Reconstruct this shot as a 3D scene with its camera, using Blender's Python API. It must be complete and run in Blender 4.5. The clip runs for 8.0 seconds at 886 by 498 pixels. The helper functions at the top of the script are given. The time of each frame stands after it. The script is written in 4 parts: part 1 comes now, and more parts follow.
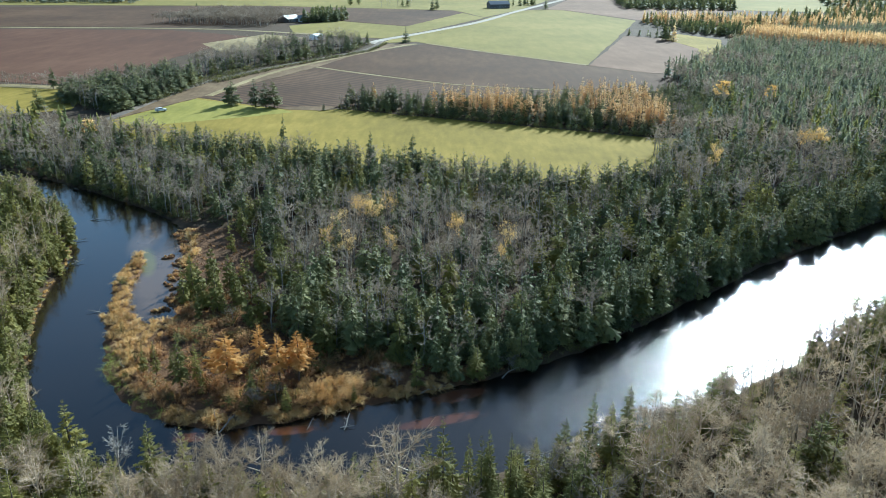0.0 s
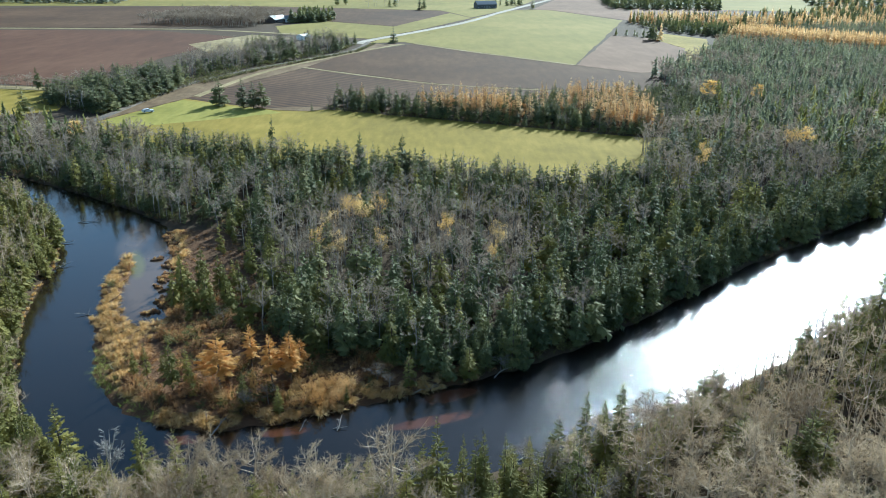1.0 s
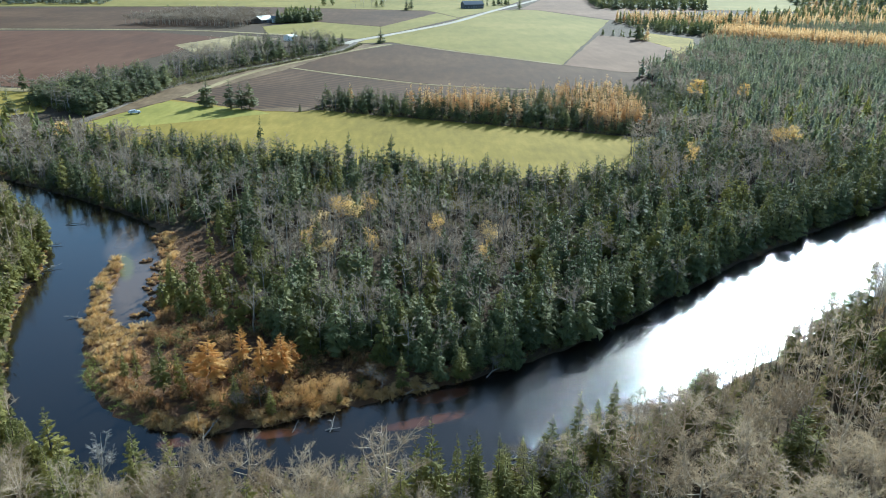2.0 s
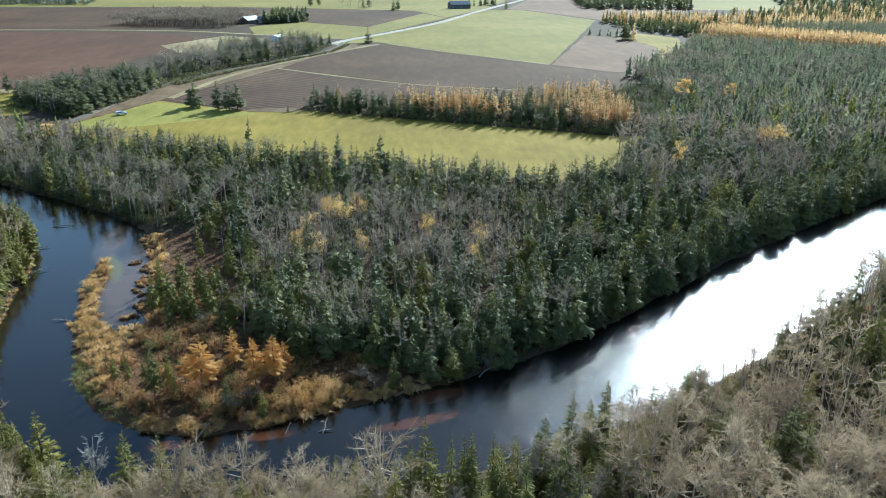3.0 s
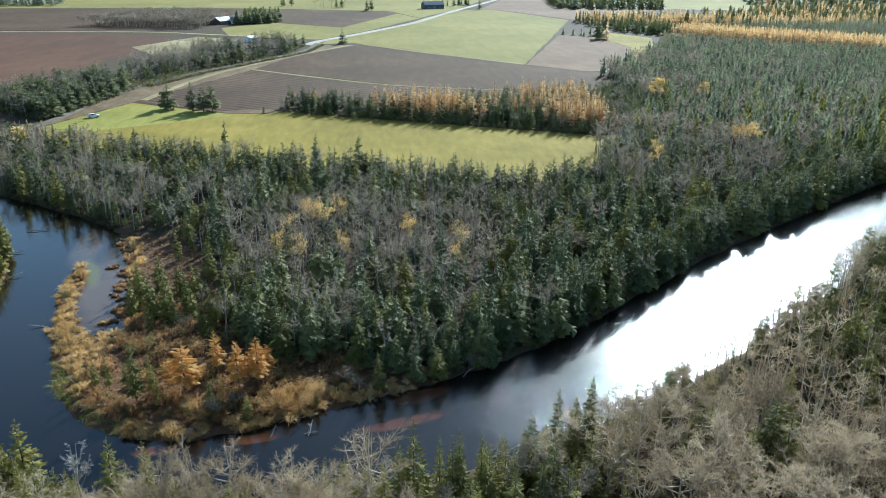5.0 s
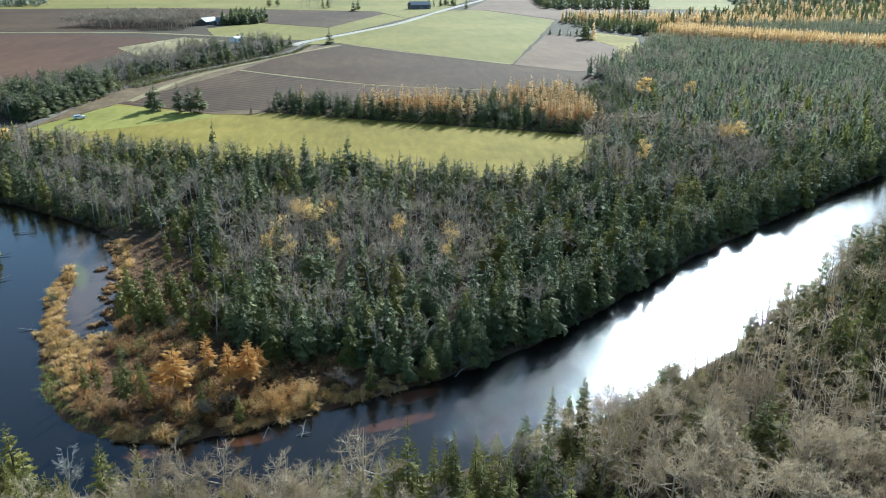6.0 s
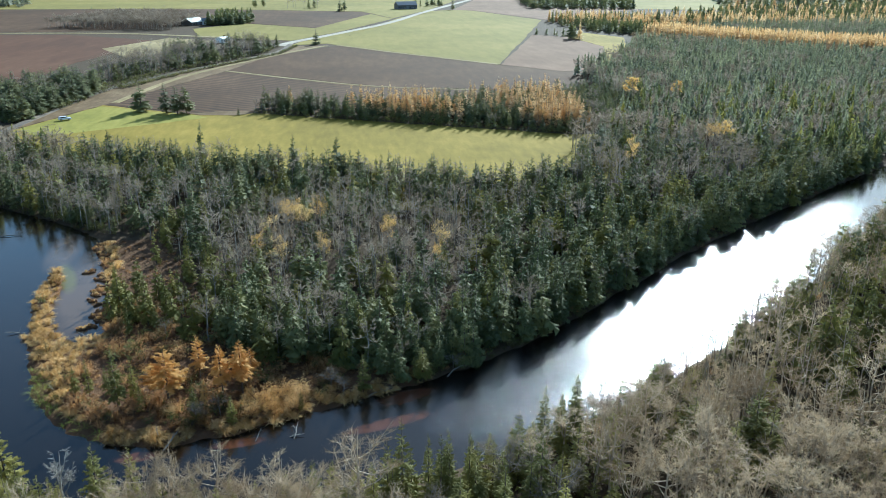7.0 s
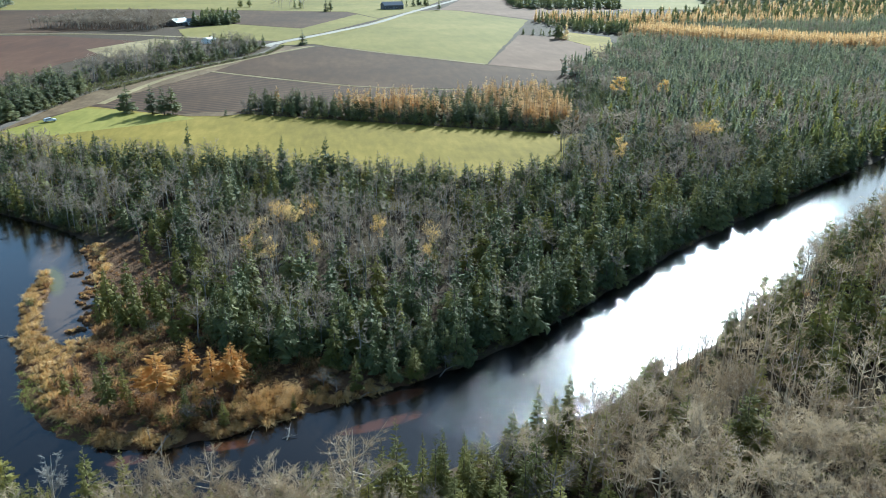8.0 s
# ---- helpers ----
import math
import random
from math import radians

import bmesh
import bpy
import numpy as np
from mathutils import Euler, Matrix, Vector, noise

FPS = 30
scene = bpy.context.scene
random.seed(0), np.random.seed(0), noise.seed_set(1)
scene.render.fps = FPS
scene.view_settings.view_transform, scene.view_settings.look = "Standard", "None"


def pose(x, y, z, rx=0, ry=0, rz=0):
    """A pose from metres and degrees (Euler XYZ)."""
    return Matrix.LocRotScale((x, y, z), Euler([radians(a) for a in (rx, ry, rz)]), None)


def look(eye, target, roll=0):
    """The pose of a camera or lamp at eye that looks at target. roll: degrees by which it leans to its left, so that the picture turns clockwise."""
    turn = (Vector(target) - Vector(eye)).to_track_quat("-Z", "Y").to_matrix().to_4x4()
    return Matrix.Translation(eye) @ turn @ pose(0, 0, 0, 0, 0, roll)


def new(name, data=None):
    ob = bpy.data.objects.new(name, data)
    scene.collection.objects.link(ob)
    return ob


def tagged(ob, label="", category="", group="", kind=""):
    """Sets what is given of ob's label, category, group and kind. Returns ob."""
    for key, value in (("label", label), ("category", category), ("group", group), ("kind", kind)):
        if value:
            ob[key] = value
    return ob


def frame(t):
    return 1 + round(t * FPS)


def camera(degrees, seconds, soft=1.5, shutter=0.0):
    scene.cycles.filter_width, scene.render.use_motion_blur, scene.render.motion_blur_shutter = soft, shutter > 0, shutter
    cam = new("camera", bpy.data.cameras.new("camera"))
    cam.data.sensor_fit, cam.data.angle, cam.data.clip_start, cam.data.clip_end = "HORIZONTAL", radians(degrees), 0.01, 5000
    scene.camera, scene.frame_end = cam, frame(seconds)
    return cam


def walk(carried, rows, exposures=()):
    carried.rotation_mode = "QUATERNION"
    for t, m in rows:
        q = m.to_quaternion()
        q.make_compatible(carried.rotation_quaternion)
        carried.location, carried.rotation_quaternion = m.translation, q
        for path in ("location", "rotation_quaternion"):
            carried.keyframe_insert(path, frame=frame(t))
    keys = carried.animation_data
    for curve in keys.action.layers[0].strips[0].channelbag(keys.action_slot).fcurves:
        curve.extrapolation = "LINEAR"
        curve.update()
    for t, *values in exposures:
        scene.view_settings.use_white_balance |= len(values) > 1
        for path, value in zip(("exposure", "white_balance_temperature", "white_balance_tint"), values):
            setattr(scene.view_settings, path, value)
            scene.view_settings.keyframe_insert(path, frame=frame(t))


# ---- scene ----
cam = camera(59.4, 8.0, soft=0.95)
# The aircraft drifts to its left and turns slowly to the right, 60 m over the river.
PATH = []
for step in range(17):
    s = step / 16
    bow = s * (s - 1)
    PATH.append((8.0 * s, pose(-4.501 * s - 0.494 * bow, -0.071 * s, 60.0 + 0.129 * s, 90 - 20.827 + 0.084 * s, 0, -7.725 * s - 0.269 * bow)
                 @ pose(0, 0, 0, 0, 0, 0.262 - 0.076 * s)))
walk(cam, PATH, [(0.0, 1.13, 5250, -4), (8.0, 1.13, 5250, -4)])

# ---- light ----
SUN_AZIMUTH, SUN_HEIGHT = 27.0, 25.5
world = bpy.data.worlds.new("sky")
scene.world = world
world.use_nodes = True
wn = world.node_tree.nodes
sky = wn.new("ShaderNodeTexSky")
sky.sky_type, sky.sun_disc = "NISHITA", False
sky.sun_elevation, sky.sun_rotation = radians(SUN_HEIGHT), radians(SUN_AZIMUTH)
sky.air_density, sky.dust_density = 1.0, 0.6
wn["Background"].inputs["Strength"].default_value = 0.095
world.node_tree.links.new(sky.outputs[0], wn["Background"].inputs["Color"])
sun_data = bpy.data.lights.new("sun", "SUN")
sun_data.energy, sun_data.angle, sun_data.color = 5.0, radians(0.53), (1.0, 0.96, 0.89)
sun = new("sun", sun_data)
ca, sa = math.cos(radians(SUN_AZIMUTH)), math.sin(radians(SUN_AZIMUTH))
ce, se = math.cos(radians(SUN_HEIGHT)), math.sin(radians(SUN_HEIGHT))
sun.matrix_world = look((sa * ce * 400, ca * ce * 400, se * 400), (0, 0, 0))


# ---- materials ----
class Nodes:
    """Short-hand for one node material."""

    def __init__(self, name):
        self.mat = bpy.data.materials.new(name)
        self.mat.use_nodes = True
        self.tree = self.mat.node_tree
        self.bsdf = self.tree.nodes["Principled BSDF"]
        self.out = self.tree.nodes["Material Output"]

    def node(self, kind, **values):
        n = self.tree.nodes.new(kind)
        for key, value in values.items():
            n.inputs[key].default_value = value
        return n

    def link(self, a, b):
        self.tree.links.new(a, b)

    def place(self, scale=(1, 1, 1), turn=0.0):
        g = self.node("ShaderNodeNewGeometry")
        m = self.node("ShaderNodeMapping", Scale=scale, Rotation=(0, 0, turn))
        self.link(g.outputs["Position"], m.inputs["Vector"])
        return m.outputs[0]

    def noise(self, scale, detail=4.0, rough=0.6, vec=None):
        n = self.node("ShaderNodeTexNoise", Scale=scale, Detail=detail, Roughness=rough)
        self.link(vec if vec else self.place(), n.inputs["Vector"])
        return n.outputs["Fac"]

    def ramp(self, fac, stops):
        r = self.node("ShaderNodeValToRGB")
        els = r.color_ramp.elements
        while len(els) < len(stops):
            els.new(0.5)
        for el, (pos, col) in zip(els, stops):
            el.position, el.color = pos, (*col, 1.0)
        self.link(fac, r.inputs[0])
        return r.outputs[0]

    def mix(self, fac, a, b, mode="MIX"):
        m = self.tree.nodes.new("ShaderNodeMix")
        m.data_type, m.blend_type = "RGBA", mode
        for sock, val in ((m.inputs[0], fac), (m.inputs[6], a), (m.inputs[7], b)):
            if isinstance(val, (int, float)):
                sock.default_value = val
            elif isinstance(val, tuple):
                sock.default_value = (*val, 1.0)
            else:
                self.link(val, sock)
        return m.outputs[2]

    def maths(self, op, a, b=0.0):
        m = self.tree.nodes.new("ShaderNodeMath")
        m.operation = op
        for sock, val in zip(m.inputs, (a, b)):
            if isinstance(val, (int, float)):
                sock.default_value = val
            else:
                self.link(val, sock)
        return m.outputs[0]

    def bump(self, height, strength, distance):
        b = self.node("ShaderNodeBump", Strength=strength, Distance=distance)
        self.link(height, b.inputs["Height"])
        self.link(b.outputs[0], self.bsdf.inputs["Normal"])

    def finish(self, colour, rough=0.9, spec=0.2):
        if isinstance(colour, tuple):
            self.bsdf.inputs["Base Color"].default_value = (*colour, 1.0)
        else:
            self.link(colour, self.bsdf.inputs["Base Color"])
        self.bsdf.inputs["Roughness"].default_value = rough
        self.bsdf.inputs["Specular IOR Level"].default_value = spec
        return self.mat


def foliage(name, stops, glow=0.35, rough=0.7, single=0.35, sheen=0.0):
    """Leaves or needles: each tree and each spray a little different, light let through."""
    n = Nodes(name)
    at = n.tree.nodes.new("ShaderNodeAttribute")
    at.attribute_name = "tint"
    ob = n.tree.nodes.new("ShaderNodeObjectInfo")
    geo = n.tree.nodes.new("ShaderNodeNewGeometry")
    per_tree = n.maths("FRACT", n.maths("ADD", at.outputs["Fac"], ob.outputs["Random"]))
    fac = n.maths("ADD", n.maths("MULTIPLY", per_tree, 1.0 - single), n.maths("MULTIPLY", geo.outputs["Random Per Island"], single))
    col = n.ramp(fac, stops)
    n.finish(col, rough, 0.25)
    # sheen brightens crowns seen against the light, in place of distance haze
    n.bsdf.inputs["Sheen Weight"].default_value = sheen
    n.bsdf.inputs["Sheen Roughness"].default_value = 0.5
    tr = n.node("ShaderNodeBsdfTranslucent")
    n.link(col, tr.inputs["Color"])
    mx = n.node("ShaderNodeMixShader", Fac=glow)
    n.link(n.bsdf.outputs[0], mx.inputs[1])
    n.link(tr.outputs[0], mx.inputs[2])
    n.link(mx.outputs[0], n.out.inputs["Surface"])
    return n.mat


def bark(name, dark, light, scale=3.0):
    n = Nodes(name)
    at = n.tree.nodes.new("ShaderNodeAttribute")
    at.attribute_name = "tint"
    geo = n.tree.nodes.new("ShaderNodeNewGeometry")
    f = n.noise(scale, 4, 0.7)
    fac = n.maths("ADD", n.maths("MULTIPLY", f, 0.5), n.maths("ADD", n.maths("MULTIPLY", at.outputs["Fac"], 0.3), n.maths("MULTIPLY", geo.outputs["Random Per Island"], 0.2)))
    return n.finish(n.ramp(fac, [(0.25, dark), (0.75, light)]), 0.85, 0.25)


M_SPRUCE = foliage("spruce_needles", [(0.0, (0.075, 0.088, 0.032)), (0.5, (0.158, 0.168, 0.060)), (0.85, (0.25, 0.235, 0.078)), (1.0, (0.33, 0.30, 0.095))], 0.44, sheen=0.1)
# olive needles, lighter and yellower than the spruce to carry a sunlit look
M_OLIVE = foliage("sunlit_olive_needles", [(0.0, (0.11, 0.115, 0.03)), (0.5, (0.23, 0.213, 0.055)), (0.85, (0.31, 0.275, 0.07)), (1.0, (0.37, 0.325, 0.08))], 0.55)
M_GOLD = foliage("golden_willow_leaves", [(0.0, (0.32, 0.17, 0.06)), (0.5, (0.60, 0.36, 0.13)), (1.0, (0.76, 0.52, 0.23))], 0.45)
# spruce needles lightened for the far woods: distance haze put into the colour
M_HAZY_SPRUCE = foliage("hazy_spruce_needles", [(0.0, (0.135, 0.145, 0.082)), (0.5, (0.215, 0.222, 0.122)), (1.0, (0.30, 0.30, 0.165))], 0.5, single=0.14, sheen=0.7)
# golden needles of the distant larches, paled further with haze in the colour
M_LARCH = foliage("hazy_golden_larch_needles", [(0.0, (0.52, 0.325, 0.13)), (0.5, (0.74, 0.525, 0.25)), (1.0, (0.86, 0.68, 0.40))], 0.55, single=0.2, sheen=0.15)
M_TAMARACK = foliage("rusty_larch_needles", [(0.0, (0.38, 0.185, 0.042)), (0.5, (0.59, 0.335, 0.088)), (1.0, (0.74, 0.48, 0.17))], 0.55, single=0.25)
M_ASPEN = foliage("aspen_leaves", [(0.0, (0.52, 0.31, 0.09)), (0.6, (0.70, 0.45, 0.14)), (1.0, (0.76, 0.55, 0.23))], 0.45, single=0.15)
M_TWIG = foliage("bare_twigs", [(0.0, (0.16, 0.122, 0.084)), (0.5, (0.25, 0.20, 0.147)), (1.0, (0.36, 0.30, 0.23))], 0.45, 0.9, 0.1)
M_TWIG_TAN = foliage("tan_twigs", [(0.0, (0.18, 0.122, 0.068)), (0.45, (0.35, 0.256, 0.15)), (1.0, (0.58, 0.46, 0.30))], 0.45, 0.9, 0.12)
M_TRUNK_GREY = bark("grey_bark", (0.11, 0.093, 0.076), (0.31, 0.275, 0.23), 2.0)
M_TRUNK_TAN = bark("tan_grey_bark", (0.23, 0.175, 0.115), (0.55, 0.44, 0.315), 2.0)
M_TRUNK_DARK = bark("dark_bark", (0.05, 0.04, 0.03), (0.16, 0.12, 0.09), 3.0)
M_DEAD = bark("bleached_wood", (0.26, 0.23, 0.19), (0.50, 0.455, 0.39), 3.0)
M_STRAW = foliage("marsh_straw", [(0.0, (0.30, 0.175, 0.062)), (0.5, (0.62, 0.41, 0.155)), (1.0, (0.80, 0.59, 0.30))], 0.52)
M_BUSH = foliage("olive_bush", [(0.0, (0.055, 0.06, 0.02)), (0.5, (0.125, 0.125, 0.033)), (1.0, (0.25, 0.22, 0.065))], 0.4)
M_RUST = foliage("rusty_shrub", [(0.0, (0.14, 0.072, 0.030)), (0.5, (0.37, 0.20, 0.080)), (1.0, (0.62, 0.38, 0.16))], 0.48)
M_SEDGE = foliage("lime_sedge", [(0.0, (0.17, 0.20, 0.03)), (0.5, (0.29, 0.32, 0.05)), (1.0, (0.40, 0.41, 0.09))], 0.45)


def ground_material():
    n = Nodes("forest_floor")
    a = n.noise(0.05, 5, 0.6)
    b = n.noise(1.3, 5, 0.7)
    col = n.mix(b, n.ramp(a, [(0.35, (0.034, 0.024, 0.015)), (0.6, (0.058, 0.041, 0.024)), (0.75, (0.05, 0.046, 0.022))]), (0.09, 0.06, 0.034))
    n.bump(b, 0.7, 0.25)
    return n.finish(col, 0.95, 0.1)


def bog_material():
    n = Nodes("red_brown_bog")
    a = n.noise(0.16, 5, 0.65)
    b = n.noise(2.2, 5, 0.7)
    col = n.mix(n.maths("MULTIPLY", b, 0.8), n.ramp(a, [(0.3, (0.035, 0.021, 0.013)), (0.5, (0.085, 0.042, 0.024)), (0.7, (0.14, 0.072, 0.038))]), (0.17, 0.10, 0.048))
    n.bump(b, 1.0, 0.35)
    return n.finish(col, 0.95, 0.1)


def field_material(name, stops, patch=0.012, grain=0.6, rows=0.0, turn=0.0, row_col=(0.1, 0.06, 0.05)):
    """Grass or tilled earth: broad patches, fine grain, and drill rows at the given spacing in metres."""
    n = Nodes(name)
    a = n.noise(patch, 5, 0.6)
    b = n.noise(grain, 4, 0.7, n.place((1, 0.25, 1), turn))
    fac = n.maths("ADD", n.maths("MULTIPLY", a, 0.6), n.maths("MULTIPLY", b, 0.4))
    fac = n.maths("ADD", n.maths("MULTIPLY", n.maths("SUBTRACT", fac, 0.5), 1.5), 0.5)
    col = n.ramp(fac, stops)
    if rows:
        w = n.node("ShaderNodeTexWave", Scale=1.0, Distortion=3.2, Detail=3.0)
        w.inputs["Detail Scale"].default_value = 0.6
        s = 0.314 / rows
        n.link(n.place((s, s, s), turn), w.inputs["Vector"])
        wide = n.noise(0.03, 3, 0.6)
        col = n.mix(n.maths("MULTIPLY", n.maths("MULTIPLY", w.outputs["Fac"], wide), 1.25), col, row_col)
    n.bump(b, 0.5, 0.12)
    return n.finish(col, 0.95, 0.1)


def water_material():
    n = Nodes("dark_river_water")
    fine = n.noise(2.7, 3, 0.55, n.place((1.0, 1.3, 1.0), 0.6))
    broad = n.noise(0.5, 2, 0.5, n.place((1.0, 1.5, 1.0), 0.6))
    calm = n.noise(0.02, 2, 0.5)
    h = n.maths("ADD", fine, n.maths("MULTIPLY", broad, 0.6))
    # the straight reach lies open to the wind, the bend is sheltered
    east = n.node("ShaderNodeSeparateXYZ")
    n.link(n.place(), east.inputs[0])
    wind = n.node("ShaderNodeMapRange")
    wind.inputs["From Min"].default_value, wind.inputs["From Max"].default_value = -8.0, 28.0
    wind.inputs["To Min"].default_value, wind.inputs["To Max"].default_value = 0.12, 1.0
    n.link(n.maths("ADD", east.outputs[0], n.maths("MULTIPLY", calm, 10.0)), wind.inputs["Value"])
    # and the upper reach lies behind the tall wood again
    lee = n.node("ShaderNodeMapRange")
    lee.inputs["From Min"].default_value, lee.inputs["From Max"].default_value = 112.0, 142.0
    lee.inputs["To Min"].default_value, lee.inputs["To Max"].default_value = 1.0, 0.25
    n.link(n.maths("ADD", east.outputs[0], n.maths("MULTIPLY", broad, 12.0)), lee.inputs["Value"])
    gust = n.maths("MULTIPLY", wind.outputs[0], lee.outputs[0])
    n.bump(n.maths("MULTIPLY", h, gust), 0.5, 0.10)
    # short steep wavelets ride on the swell and catch single glints
    crest = n.noise(4.2, 1, 0.4, n.place((1.0, 1.25, 1.0), 0.9))
    steep = n.node("ShaderNodeBump", Strength=1.0, Distance=0.13)
    n.link(n.maths("MULTIPLY", crest, gust), steep.inputs["Height"])
    n.link(steep.outputs[0], n.bsdf.inputs["Coat Normal"])
    n.link(n.maths("MULTIPLY", gust, 0.9), n.bsdf.inputs["Coat Weight"])
    n.bsdf.inputs["Coat Roughness"].default_value = 0.075
    n.bsdf.inputs["Coat IOR"].default_value = 1.25
    peat = n.ramp(calm, [(0.35, (0.004, 0.004, 0.004)), (0.7, (0.013, 0.009, 0.006))])
    # shoals where the red-brown bottom shows: the inlet, its mouth, and off the bog
    silt = None
    for x, y, wide, long, turn in ((-66.5, 164, 4.0, 15.0, 10), (-55.5, 141, 7.5, 26.0, 11), (-76.5, 135, 2.2, 26.0, 14)):
        m = n.node("ShaderNodeMapping", Location=(x, y, 0), Rotation=(0, 0, radians(turn)), Scale=(wide, long, 60.0))
        m.vector_type = "TEXTURE"
        n.link(n.place(), m.inputs["Vector"])
        g = n.tree.nodes.new("ShaderNodeTexGradient")
        g.gradient_type = "SPHERICAL"
        n.link(m.outputs[0], g.inputs["Vector"])
        silt = g.outputs["Fac"] if silt is None else n.maths("MAXIMUM", silt, g.outputs["Fac"])
    patch = n.noise(0.22, 4, 0.6, n.place((1.0, 0.45, 1.0), -0.15))
    silt = n.maths("MINIMUM", n.maths("MULTIPLY", silt, n.maths("MULTIPLY", patch, 2.4)), 0.75)
    # red sand just under the surface: the bar in mid-stream and the shelf off the bog
    red = None
    for x, y, long, wide, turn in ((-0.2, 91.4, 7.6, 1.5, 17), (-33, 87.2, 3.5, 1.3, 5), (-20.5, 88.9, 4, 1.3, 8), (2.5, 98.0, 5.5, 2.0, 22)):
        m = n.node("ShaderNodeMapping", Location=(x, y, 0), Rotation=(0, 0, radians(turn)), Scale=(long, wide, 60.0))
        m.vector_type = "TEXTURE"
        n.link(n.place(), m.inputs["Vector"])
        g = n.tree.nodes.new("ShaderNodeTexGradient")
        g.gradient_type = "SPHERICAL"
        n.link(m.outputs[0], g.inputs["Vector"])
        red = g.outputs["Fac"] if red is None else n.maths("MAXIMUM", red, g.outputs["Fac"])
    grit = n.noise(0.9, 4, 0.65, n.place((0.5, 1.0, 1.0), -0.3))
    red = n.maths("MINIMUM", n.maths("MULTIPLY", red, n.maths("MULTIPLY", grit, 2.6)), 0.6)
    # yellow-green weed along the lee of the spit
    weed = n.node("ShaderNodeMapping", Location=(-61.3, 149.5, 0), Rotation=(0, 0, radians(21)), Scale=(2.1, 9.5, 60.0))
    weed.vector_type = "TEXTURE"
    n.link(n.place(), weed.inputs["Vector"])
    mat = n.tree.nodes.new("ShaderNodeTexGradient")
    mat.gradient_type = "SPHERICAL"
    n.link(weed.outputs[0], mat.inputs["Vector"])
    lime = n.maths("MINIMUM", n.maths("MULTIPLY", mat.outputs["Fac"], n.maths("MULTIPLY", grit, 2.4)), 0.55)
    silt_col = n.mix(lime, n.mix(silt, peat, (0.125, 0.082, 0.052)), (0.15, 0.135, 0.025))
    n.finish(n.mix(red, silt_col, (0.115, 0.042, 0.02)), 0.095, 0.5)
    n.bsdf.inputs["IOR"].default_value = 1.33
    return n.mat


M_GROUND = ground_material()
M_BOG = bog_material()
M_WATER = water_material()
M_MEADOW = field_material("mown_meadow", [(0.3, (0.162, 0.122, 0.017)), (0.5, (0.222, 0.164, 0.025)), (0.7, (0.29, 0.212, 0.04))], 0.02, 0.4)
M_GRASS = field_material("fresh_green_grass", [(0.3, (0.18, 0.165, 0.03)), (0.5, (0.24, 0.212, 0.042)), (0.7, (0.30, 0.255, 0.06))], 0.03, 0.4)
M_PASTURE = field_material("pale_pasture", [(0.3, (0.155, 0.130, 0.028)), (0.5, (0.198, 0.162, 0.038)), (0.7, (0.245, 0.198, 0.053))], 0.008, 0.12)
M_EARTH = field_material("dark_tilled_earth", [(0.3, (0.048, 0.025, 0.011)), (0.5, (0.071, 0.037, 0.017)), (0.7, (0.10, 0.056, 0.028))], 0.01, 0.2)
M_ROWS = field_material("ridged_red_earth", [(0.3, (0.068, 0.037, 0.018)), (0.5, (0.096, 0.053, 0.026)), (0.7, (0.135, 0.079, 0.042))], 0.02, 0.3, 4.2, radians(-56), (0.022, 0.012, 0.009))
M_STUBBLE = field_material("rosy_stubble", [(0.3, (0.125, 0.073, 0.043)), (0.5, (0.165, 0.098, 0.058)), (0.7, (0.21, 0.13, 0.08))], 0.01, 0.15)
M_RED = field_material("red_brown_earth", [(0.3, (0.068, 0.031, 0.016)), (0.5, (0.092, 0.042, 0.022)), (0.7, (0.122, 0.06, 0.033))], 0.008, 0.12)
M_VERGE = field_material("dry_verge_grass", [(0.3, (0.18, 0.135, 0.065)), (0.5, (0.25, 0.195, 0.095)), (0.7, (0.34, 0.27, 0.14))], 0.03, 0.5)
M_ROUGH = field_material("tan_rough_grass", [(0.3, (0.105, 0.068, 0.034)), (0.5, (0.155, 0.104, 0.055)), (0.7, (0.22, 0.157, 0.082))], 0.04, 0.5)
M_ROAD = field_material("pale_road", [(0.3, (0.30, 0.26, 0.205)), (0.5, (0.36, 0.315, 0.25)), (0.7, (0.43, 0.38, 0.31))], 0.05, 0.8)
M_LANE = field_material("worn_lane", [(0.3, (0.10, 0.085, 0.07)), (0.5, (0.15, 0.125, 0.10)), (0.7, (0.24, 0.19, 0.14))], 0.06, 0.5)


def plain(name, colour, rough=0.6, metal=0.0, grain=6.0):
    n = Nodes(name)
    dark = tuple(c * 0.7 for c in colour)
    n.finish(n.mix(n.noise(grain, 4, 0.7), dark, colour), rough, 0.4)
    n.bsdf.inputs["Metallic"].default_value = metal
    return n.mat


M_WHITE = plain("white_clapboard", (0.80, 0.80, 0.78), 0.6)
M_ROOF_PALE = plain("pale_metal_roof", (0.86, 0.81, 0.68), 0.5)
M_ROOF_DARK = plain("grey_shingle_roof", (0.20, 0.21, 0.23), 0.8)
M_BLUE = plain("weathered_dark_boards", (0.10, 0.10, 0.11), 0.7)
M_TIMBER = plain("dark_timber_boards", (0.12, 0.10, 0.085), 0.8)
M_GLASS = plain("dark_window_glass", (0.03, 0.035, 0.045), 0.12)
M_PAINT = plain("white_car_paint", (0.78, 0.79, 0.80), 0.3)
M_SILVER = plain("silver_car_paint", (0.42, 0.44, 0.47), 0.3, 0.4)
M_TYRE = plain("black_rubber", (0.02, 0.02, 0.02), 0.8)


